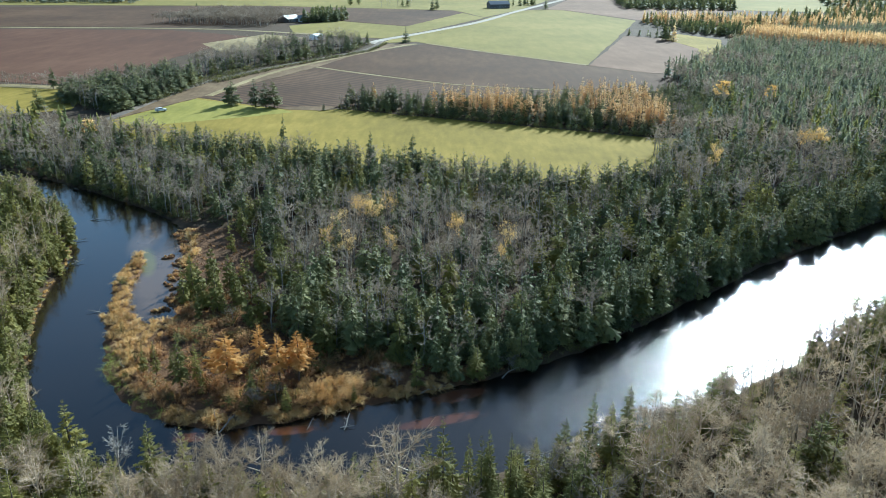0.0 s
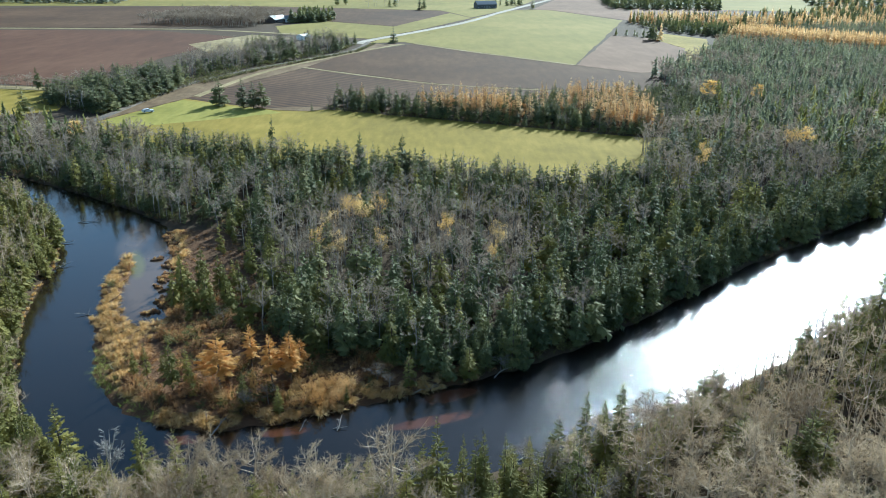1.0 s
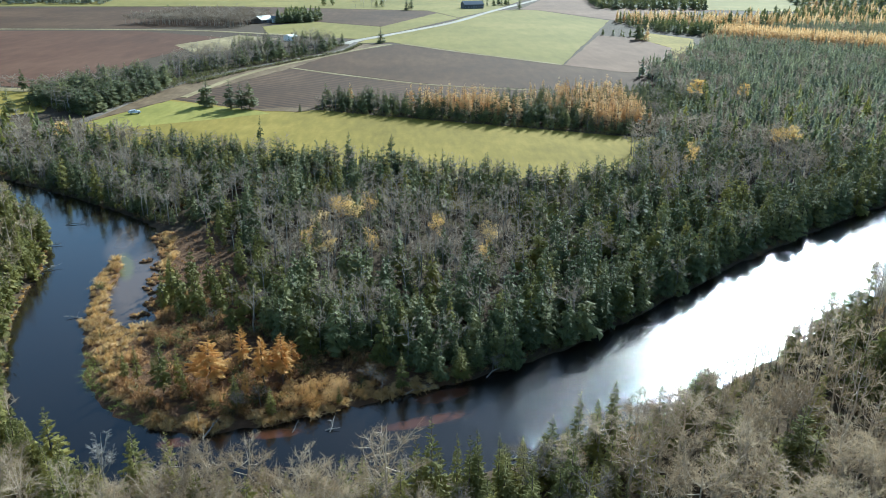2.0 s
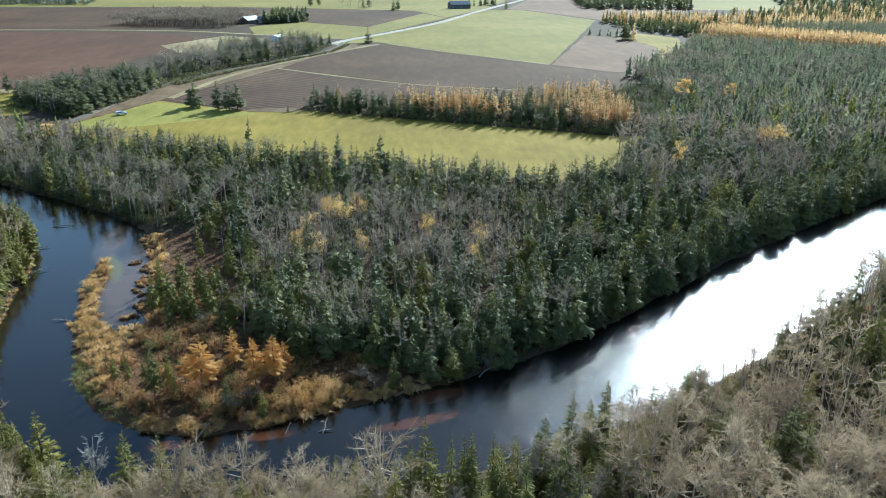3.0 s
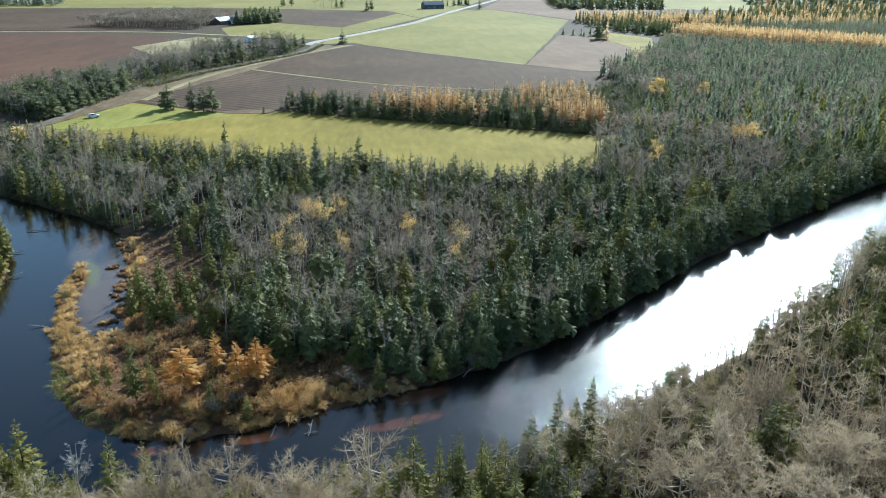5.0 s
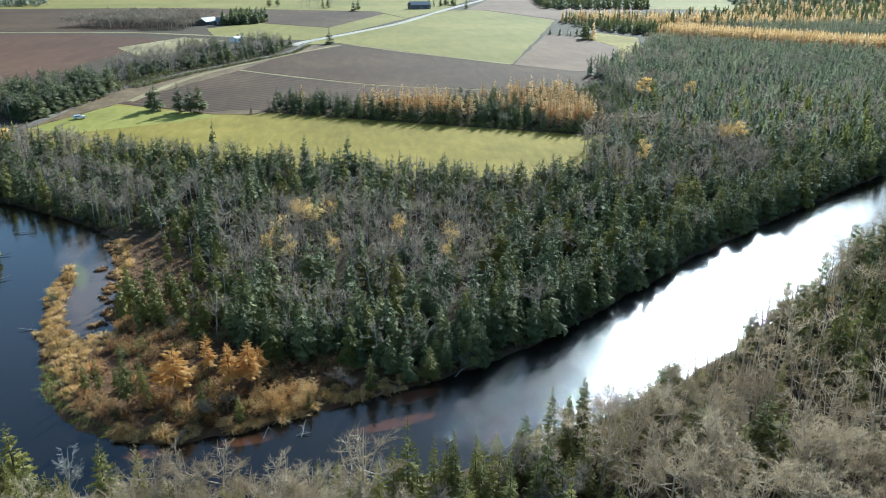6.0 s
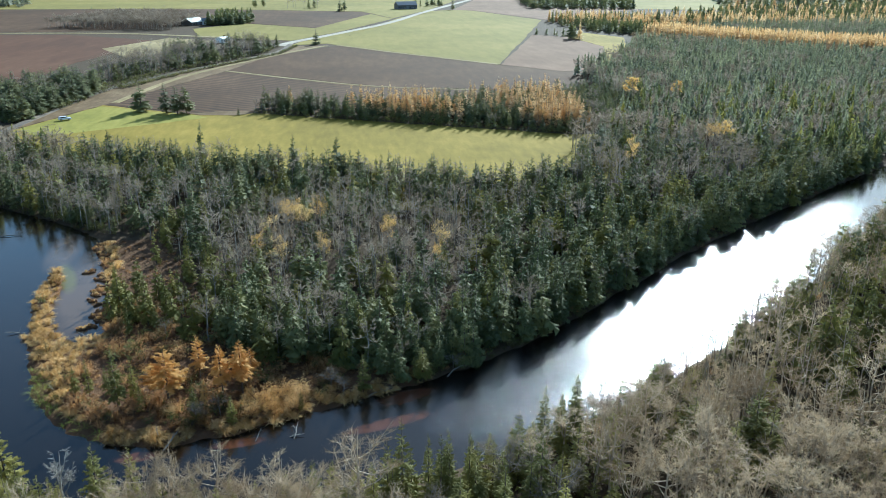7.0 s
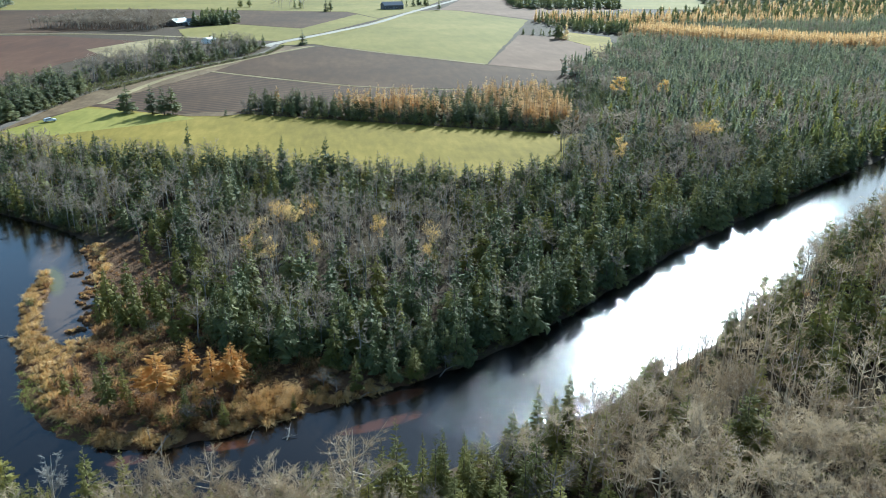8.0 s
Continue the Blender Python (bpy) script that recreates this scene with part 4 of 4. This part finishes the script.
wood([(-68, 114), (-61.5, 114), (-56, 98), (-51, 88), (-55, 84), (-64, 96)], 2.3, 51, lambda x, y, d: ("balsam" if rw.random() < 0.8 else "maple", x, y, min(rw.uniform(4.5, 8.5), 3.5 + 1.4 * d), rw.uniform(0.95, 1.3)) if d > 0.5 else None)
# thickets added under the far bend to darken its shaded foot
wood(FOREST, 2.6, 43, lambda x, y, d: ("spruce" if rw.random() < 0.75 else "bare", x, y, rw.uniform(2.5, 6.0), rw.uniform(1.0, 1.4)) if x < -58 and d < 15 else None)
wood(FOREST, 1.7, 44, lambda x, y, d: ("bush", x, y, rw.uniform(1.2, 2.8), rw.uniform(1.0, 1.5)) if x < -58 and d < 5 else None)


def bog_mix(x, y, d):
    """Straw along the rim and on the spit, rusty brush and dark bushes inland."""
    r = rw.random() + 0.35 * float(wave(x, y, 3.5, 5.0))
    # plants stand in mounds with bare dark peat between them
    c = float(wave(x, y, 0.9, 9.0))
    if c < -0.12 and rw.random() < 0.55:
        return None
    k = 1.0 + 0.45 * c
    if d < 2.4 and -58 < x < -38 and y < 112:
        return "sedge", x, y, rw.uniform(0.35, 0.7), rw.uniform(1.6, 2.4)
    # open red moss between the inlet and the wood
    if y > 133 and x > -57 and d > 2.5:
        return ("rush", x, y, rw.uniform(0.3, 0.7), rw.uniform(1.0, 1.6)) if r < 0.45 else None
    rim = d < 3.4 or x < -56 or (x < -46 and d < 7.5)
    if rim and r < 0.86:
        return "tussock", x, y, k * rw.uniform(0.65, 1.1), rw.uniform(1.7, 2.4)
    if x > -21 and y < 101 and r < 0.5:
        return "tussock", x, y, rw.uniform(1.0, 2.0), rw.uniform(0.9, 1.3)
    # thickets of knee to head height, with low flattened rushes between them
    thick = float(wave(x, y, 1.9, 6.0)) + 0.5 * float(wave(x, y, 4.2, 2.5))
    if thick > 0.22:
        h = rw.uniform(1.2, 2.1) + 0.7 * min(thick, 1.0)
        return ("shrub" if r < 0.62 else "bush" if r < 0.95 else "rush"), x, y, h, rw.uniform(0.9, 1.25)
    if thick > -0.1:
        return ("rush" if r < 0.7 else "shrub"), x, y, k * rw.uniform(0.6, 1.2), rw.uniform(1.1, 1.8)
    return ("rush", x, y, rw.uniform(0.3, 0.6), rw.uniform(1.2, 2.0)) if r < 0.55 else None


wood(BOG, 0.98, 33, bog_mix)
wood([(-91, 178), (-85, 164), (-79, 147), (-77, 133), (-71, 115), (-65, 103), (-60, 103), (-66, 115), (-72, 133), (-74, 147), (-80, 164), (-86, 178)], 1.0, 34,
     lambda x, y, d: ("tussock", x, y, rw.uniform(0.35, 0.7), rw.uniform(1.4, 2.0)) if d < 1.3 else None)


def hedge_mix(x, y, d):
    """Larches inside, small spruces and bare stems along the meadow side."""
    if y - (317 - 0.433 * (x + 45)) < 6.0:
        return ("spruce" if rw.random() < 0.8 else "bare"), x, y, rw.uniform(5.0, 7.8), rw.uniform(0.9, 1.2)
    if -30 < x < 84 and rw.random() < 0.22 + 0.6 * math.exp(-((x - 17) / 15) ** 2) + (0.35 if x > 58 else 0) + 0.35 * float(wave(x, y, 9, 2)):
        return "larch", x, y, rw.uniform(9.0, 12.5), rw.uniform(0.9, 1.25)
    return ("spruce" if rw.random() < 0.9 else "bare"), x, y, rw.uniform(6.0, 10.0), rw.uniform(1.0, 1.3)


# hedgerow of spruce and larch
wood([(-45, 317), (75, 265), (112, 300), (112, 345), (40, 322), (10, 314), (-40, 328)], 2.9, 8,
     lambda x, y, d: hedge_mix(x, y, d), True)
# bushes added to darken the hedgerow's foot, which is in shade
wood([(-44, 314), (74, 263), (75, 266), (-43, 317)], 1.7, 41, lambda x, y, d: ("bush", x, y, rw.uniform(1.4, 3.2), rw.uniform(0.9, 1.3)))
# dark clump by the lane and trees along it
wood([(-163, 330), (-130, 303), (-122, 335), (-118, 372), (-128, 402), (-150, 390), (-170, 355)], 4.0, 9,
     lambda x, y, d: ("spruce" if rw.random() < 0.88 else "bare", x, y, rw.uniform(5, 11.5), rw.uniform(1.6, 2.3)), True)
wood([(-124, 385), (-101, 437), (-60, 515), (-52, 560), (-75, 565), (-112, 525), (-140, 440)], 4.6, 10,
     lambda x, y, d: ("spruce" if rw.random() < 0.36 + 0.6 * float(wave(x, y, 16, 3)) else "bare", x, y, rw.uniform(6.5, 11) + 3.5 * float(wave(x, y, 11, 1)), rw.uniform(1.15, 1.6)) if float(wave(x, y, 9, 7)) > -0.5 else None, True)
wood([(-165, 328), (-130, 301), (-120, 335), (-116, 372), (-98, 437), (-58, 515), (-50, 560), (-58, 560), (-66, 517), (-107, 440), (-126, 374), (-130, 337), (-134, 312), (-163, 336)], 2.6, 48,
     lambda x, y, d: ("bush", x, y, rw.uniform(1.2, 3.2), rw.uniform(1.2, 1.8)))
wood([(-260, 720), (-150, 690), (-140, 790), (-220, 830)], 4.6, 11, lambda x, y, d: ("bare", x, y, rw.uniform(7, 12), 1.9))
wood([(-130, 730), (-98, 740), (-92, 790), (-128, 800)], 5.0, 12, lambda x, y, d: ("spruce", x, y, rw.uniform(7, 13), 2.2))
for x, y, h, w in ((-87.9, 324, 11, 2.0), (-89.5, 325, 8, 1.8), (-77.2, 319.2, 11.5, 2.0), (-72.6, 317.5, 10.5, 2.1), (-69.5, 318.4, 10.5, 2.0), (-159.3, 305.1, 10, 1.9), (-27.2, 567.8, 10.5, 2.1), (-48.3, 312.5, 3.5, 1.5), (-180.4, 361.8, 10, 1.2),
                   (-20.5, 213.7, 12.5, 0.9), (-8.5, 210.5, 12.5, 1.1), (-48.9, 234.1, 13, 0.9), (-13.3, 911, 14, 1.5), (-8.2, 911.4, 13, 1.5), (116, 927, 13, 1.5), (-104.6, 997, 16, 1.4), (-114.9, 996, 18, 1.0)):
    grow("spruce", x, y, h * 1.08, w * 0.85, alone=True, finer=True, label="dark spruce standing clear at a field edge")
wood([(-215, 372), (-165, 358), (-163, 366), (-214, 382)], 3.5, 19, lambda x, y, d: ("bare", x, y, rw.uniform(3, 7), 1.8))
wood([(-75, 965), (-35, 965), (-35, 972), (-75, 972)], 6, 20, lambda x, y, d: ("bare" if rw.random() < 0.6 else "spruce", x, y, rw.uniform(8, 14), 1.4))
wood([(-420, 958), (-200, 972), (-200, 976), (-420, 962)], 12, 22, lambda x, y, d: ("bare" if rw.random() < 0.7 else "spruce", x, y, rw.uniform(3, 9), 1.8))
wood([(78, 985), (118, 1010), (118, 1020), (78, 995)], 7, 23, lambda x, y, d: ("spruce", x, y, rw.uniform(7, 12), 1.6))
wood([(160, 585), (170, 585), (168, 595), (160, 593)], 4, 24, lambda x, y, d: ("larch" if rw.random() < 0.4 else "spruce", x, y, rw.uniform(10, 13), 1.8))
wood([(140, 628), (163, 610), (168, 616), (145, 636)], 6, 25, lambda x, y, d: ("spruce", x, y, rw.uniform(4, 7), 1.6))
wood([(-2500, 2300), (1500, 2300), (1600, 2400), (-2600, 2400)], 22, 26, lambda x, y, d: ("spruce", x, y, rw.uniform(12, 18), 3.0))
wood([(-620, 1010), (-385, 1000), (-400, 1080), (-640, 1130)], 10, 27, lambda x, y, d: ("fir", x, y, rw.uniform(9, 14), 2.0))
# low bushes added along the lane for the dark line of hedge shade
wood([(-113, 384), (-91, 437), (-49, 516), (-41, 560), (-39, 560), (-47, 514), (-89, 435), (-110, 380)], 1.4, 28, lambda x, y, d: ("bush", x, y, rw.uniform(1.2, 2.4), 1.7))
# larch stands far off
wood([(224, 606), (330, 492), (420, 500), (440, 530), (345, 525), (245, 636)], 3.0, 13, lambda x, y, d: ("larch", x, y, rw.uniform(8.5, 10.5), 1.35))
wood([(180, 735), (260, 690), (460, 640), (480, 680), (290, 760), (190, 775)], 6.0, 14, lambda x, y, d: ("larch" if rw.random() < 0.75 else "spruce", x, y, rw.uniform(8, 12), 1.5))
wood([(185, 715), (258, 650), (230, 605), (200, 645)], 6.0, 15, lambda x, y, d: ("spruce", x, y, rw.uniform(7, 11), 1.5))
wood([(300, 770), (480, 690), (700, 720), (900, 1000), (470, 880)], 9.0, 16, lambda x, y, d: ("larch" if rw.random() < 0.3 else "spruce", x, y, rw.uniform(8, 13), 2.0))
wood([(210, 930), (330, 920), (380, 1080), (240, 1200)], 9.0, 17, lambda x, y, d: ("spruce", x, y, rw.uniform(9, 14), 2.0))
wood([(440, 900), (900, 1000), (1200, 1900), (720, 1700)], 16.0, 18, lambda x, y, d: ("spruce" if rw.random() < 0.8 else "larch", x, y, rw.uniform(10, 15), 3.0))


# ---- things on the land ----
def log(name, x0, y0, z0, x1, y1, z1, r, label, branches=3, seed=1):
    """A fallen or leaning bleached trunk with stubs."""
    g = random.Random(seed)
    root = empty(name, x0, y0, z0)
    tagged(root, label, "driftwood", "bleached logs along the shore")
    d = Vector((x1 - x0, y1 - y0, z1 - z0))
    side = d.normalized().orthogonal() * d.length * 0.04
    v, f = tube([(0, 0, 0), d * 0.35 + side, d * 0.7 - side * 0.4, d], [r, r * 0.85, r * 0.6, r * 0.2], 7)
    part_mesh("trunk", v, f, M_DEAD, root)
    for _ in range(branches):
        q = d * g.uniform(0.3, 0.85)
        e = q + Vector((g.uniform(-1, 1), g.uniform(-1, 1), g.uniform(0.2, 1.0))) * d.length * 0.28
        v, f = tube([q, q.lerp(e, 0.5) + side * 0.6, e], [r * 0.45, r * 0.3, r * 0.1], 5)
        part_mesh("branch", v, f, M_DEAD, root)
    return root


def part_mesh(name, v, f, mat, parent):
    ob = new(name, tri_mesh(name, [tuple(p) for p in v], f, [mat]))
    ob.parent = parent
    return ob


for i, (x0, y0, x1, y1, rise, r) in enumerate(((-29.8, 88.2, -28.2, 90.8, 1.6, 0.14), (-30.8, 90.0, -31.1, 91.2, 2.6, 0.10), (-18.2, 89.0, -17.6, 91.0, 0.8, 0.09), (-13.2, 89.0, -12.7, 91.6, 1.1, 0.11), (-13.8, 89.4, -11.8, 89.7, 0.3, 0.10),
                                               (-84.2, 175.6, -79.5, 176.6, 0.25, 0.16), (-82.0, 161.0, -79.2, 162.4, 0.4, 0.14), (-76.6, 147.0, -74.0, 149.6, 0.7, 0.13), (10.5, 82.2, 14.5, 84.4, 0.5, 0.13), (13.5, 82.6, 18.5, 87.2, 0.6, 0.15),
                                               (-3.4, 98.2, 0.6, 100.0, 0.5, 0.16), (9.0, 102.8, 12.4, 106.0, 1.0, 0.13), (-47.5, 120.5, -51.5, 124.0, 0.4, 0.13), (-59.5, 125.5, -63.5, 125.0, 0.3, 0.12))):
    log("log", x0, y0, 0.02, x1, y1, 0.1 + 0.8 * rise, 0.72 * r, "bleached fallen log lying at the water's edge", 3, i)


def gable(x0, x1, y0, y1, z0, z1, over=0.4):
    """A pitched roof with thickness over a rectangle, ridge along x."""
    bm = bmesh.new()
    ym, t = (y0 + y1) / 2, 0.18
    rows = []
    for x in (x0 - over, x1 + over):
        rows.append([bm.verts.new((x, y, z)) for y, z in ((y0 - over, z0 - 0.2), (ym, z1), (y1 + over, z0 - 0.2), (y1 + over, z0 - 0.2 - t), (ym, z1 - t), (y0 - over, z0 - 0.2 - t))])
    for k in range(6):
        bm.faces.new((rows[0][k], rows[0][(k + 1) % 6], rows[1][(k + 1) % 6], rows[1][k]))
    for r in rows:
        bm.faces.new((r[0], r[1], r[4], r[5]))
        bm.faces.new((r[1], r[2], r[3], r[4]))
    bmesh.ops.recalc_face_normals(bm, faces=bm.faces[:])
    return bm


def house_body(x0, x1, y0, y1, z1, zr):
    """Walls with gable ends."""
    bm = bmesh.new()
    ym = (y0 + y1) / 2
    ends = [[bm.verts.new((x, y, z)) for y, z in ((y0, 0), (y1, 0), (y1, z1), (ym, zr), (y0, z1))] for x in (x0, x1)]
    for e in ends:
        bm.faces.new(e)
    for k in range(5):
        bm.faces.new((ends[0][k], ends[0][(k + 1) % 5], ends[1][(k + 1) % 5], ends[1][k]))
    bmesh.ops.recalc_face_normals(bm, faces=bm.faces[:])
    return bm


def building(name, x, y, turn, lx, ly, z1, zr, wall, roof, label, category, doors=0, chimney=True):
    root = tagged(empty(name, x, y, 0.5, turn), label, category)
    body = part("wall", house_body(-lx / 2, lx / 2, -ly / 2, ly / 2, z1, zr - 0.25), wall, root)
    top = part("roof", gable(-lx / 2, lx / 2, -ly / 2, ly / 2, z1, zr), roof, root)
    n = max(2, int(lx / 3.2))
    for side in (-1, 1):
        for i in range(n):
            cx = -lx / 2 + lx * (i + 0.5) / n
            yy = side * ly / 2
            if doors and i == n // 2:
                part("door", box(cx - 1.6, yy - 0.05, 0, cx + 1.6, yy + 0.05, min(3.4, z1 - 0.4)), M_ROOF_DARK, root, "dark plank double door")
                continue
            w = part("window", box(cx - 0.55, yy - 0.06, 1.0, cx + 0.55, yy + 0.06, 2.3), M_WHITE, root, "white-framed window")
            part("pane", box(cx - 0.45, yy - 0.08, 1.1, cx + 0.45, yy + 0.08, 2.2), M_GLASS, w)
    if chimney:
        part("chimney", box(lx * 0.2, -0.35, zr - 1.0, lx * 0.2 + 0.7, 0.35, zr + 0.9), M_ROWS, top)
    return root


building("farm_building", -142, 742, 58, 17, 12, 3.4, 6.4, M_TIMBER, M_ROOF_PALE, "long farm building with a pale metal roof among trees", "farm building", 1, False)
building("farmhouse", -131.5, 744, 20, 6, 6, 3.6, 6.0, M_WHITE, M_ROOF_DARK, "small white gabled farmhouse beside dark spruces", "house")
building("cottage", -94, 588, 60, 8, 6.5, 3.4, 4.4, M_WHITE, M_ROOF_PALE, "white cottage with a pale roof among bare trees", "house")
building("barn", 63, 947, 18, 24, 12, 5.0, 8.6, M_BLUE, M_ROOF_DARK, "weathered blue-grey barn beside the country road", "barn", 1, False)


def car(x, y, turn, paint, label):
    root = tagged(empty("car", x, y, 0.76, turn), label, "car")
    bm = bmesh.new()
    prof = ((-2.2, 0.35), (-2.25, 0.85), (-2.0, 1.0), (-1.75, 1.42), (0.35, 1.45), (1.05, 0.98), (2.1, 0.86), (2.25, 0.55), (2.2, 0.35))
    rings = []
    for yy, s in ((-0.88, 0.0), (-0.84, 1.0), (0.84, 1.0), (0.88, 0.0)):
        rings.append([bm.verts.new((px, yy * (0.82 if pz > 1.2 else 1.0), pz if s else min(pz, 0.95) * 0.98 + 0.01)) for px, pz in prof])
    for r0, r1 in zip(rings, rings[1:]):
        for k in range(len(prof)):
            q = (k + 1) % len(prof)
            bm.faces.new((r0[k], r0[q], r1[q], r1[k]))
    bm.faces.new(rings[0])
    bm.faces.new(rings[-1])
    bmesh.ops.recalc_face_normals(bm, faces=bm.faces[:])
    part("body", bm, paint, root)
    part("side_window", box(-1.5, -0.83, 1.02, 0.25, 0.83, 1.36, 0.03), M_GLASS, root, "dark side glass")
    part("windscreen", box(0.42, -0.62, 1.06, 0.86, 0.62, 1.3, 0.02), M_GLASS, root, "sloping windscreen")
    for wx in (-1.4, 1.4):
        for wy in (-0.86, 0.86):
            wb = bmesh.new()
            bmesh.ops.create_cone(wb, cap_ends=True, segments=18, radius1=0.33, radius2=0.33, depth=0.22)
            bmesh.ops.bevel(wb, geom=wb.edges[:], offset=0.03, segments=1, affect="EDGES")
            bmesh.ops.transform(wb, matrix=pose(wx, wy, 0.33, 90, 0, 0), verts=wb.verts)
            wheel = part("tyre", wb, M_TYRE, root)
            rb = bmesh.new()
            bmesh.ops.create_cone(rb, cap_ends=True, segments=14, radius1=0.2, radius2=0.2, depth=0.25)
            bmesh.ops.transform(rb, matrix=pose(wx, wy, 0.33, 90, 0, 0), verts=rb.verts)
            part("rim", rb, M_SILVER, wheel)
    for wy in (-0.6, 0.6):
        part("headlight", box(2.14, wy - 0.16, 0.62, 2.27, wy + 0.16, 0.76, 0.02), M_ROOF_PALE, root)
    return root


car(-112.6, 308.6, 28, M_PAINT, "white parked car on the grass beside the trees")


# ---- peat hummocks along the east side of the inlet ----
def hummock(x, y, length, width, turn, seed):
    """A low worn island of peat, undercut at the rim, with rusty tufts on it."""
    g = random.Random(seed)
    bm = bmesh.new()
    bmesh.ops.create_icosphere(bm, subdivisions=3, radius=1.0)
    p0, p1, p2 = g.uniform(0, 6), g.uniform(0, 6), g.uniform(0, 6)
    for v in bm.verts:
        a = math.atan2(v.co.y, v.co.x)
        r = 1 + 0.22 * math.sin(2 * a + p0) + 0.16 * math.sin(3 * a + p1) + 0.08 * math.sin(7 * a + p2)
        v.co = Vector((v.co.x * r * length / 2, v.co.y * r * width / 2, max(-0.15, min(v.co.z, 0.55) * 0.5) + 0.05 * math.sin(5 * v.co.x + p1) * math.sin(6 * v.co.y + p2)))
    me = bpy.data.meshes.new("peat_hummock")
    bm.to_mesh(me)
    bm.free()
    me.materials.append(M_BOG)
    ob = new("peat_hummock", me)
    ob.matrix_basis = pose(x, y, 0, 0, 0, turn)
    return tagged(ob, "low brown peat island tufted with dry sedge in the shallow inlet", "hummock", "peat islands in the inlet")


hr = random.Random(77)
SHORE = [(-60.5, 169.5), (-58.2, 161.5), (-56.8, 154.0), (-55.0, 147.0), (-53.4, 141.0), (-52.2, 135.5), (-51.0, 130.5), (-50.0, 125.0)]
for i, ((xa, ya), (xb, yb)) in enumerate(zip(SHORE, SHORE[1:])):
    for k in range(5):
        u = (k + hr.uniform(0.0, 1.0)) / 5
        hx, hy = xa + (xb - xa) * u + hr.uniform(-1.6, 3.2), ya + (yb - ya) * u
        hl = hr.uniform(0.8, 2.0) + 2.2 * hr.random() ** 3
        hw = hl * hr.uniform(0.45, 0.85)
        hummock(hx, hy, hl, hw, hr.uniform(-20, 75), i * 10 + k)
        for _ in range(1 + int(hl * hw * 1.5)):
            grow("rush" if hr.random() < 0.6 else "tussock", hx + hr.uniform(-0.32, 0.32) * hl, hy + hr.uniform(-0.3, 0.3) * hw, hr.uniform(0.35, 0.75), hr.uniform(1.1, 1.7), 0.22, False)


for kind, name, label in (("spruce", "spruce_wood", "dark green spruces of the wide mixed forest"), ("bare", "hardwood_forest", "grey leafless hardwoods of the wide mixed forest"),
                          ("maple", "maple_wood", "tan leafless maples of the river woods"), ("balsam", "balsam_wood", "olive green balsam firs of the near river woods"), ("fir", "fir_plantation", "far conifers of the wide forest with needles paled for haze"),
                          ("larch", "larch_stand", "rows of orange larches beyond the fields"), ("aspen", "aspen_grove", "golden-leaved trees among grey hardwoods"), ("tussock", "marsh_grass", "straw-yellow tussocks of dry marsh grass along the water"),
                          ("sedge", "green_sedge", "lime green sedge at the rim of the bog"), ("rush", "bog_rushes", "flattened rusty rushes on the bog"), ("shrub", "bog_shrubs", "low red-brown shrubs on the bog"), ("bush", "undergrowth", "olive green bushes under the trees")):
    STANDS[kind].build(name, list(LOOKS[kind]), label, "woods" if kind in COUNT else "undergrowth")
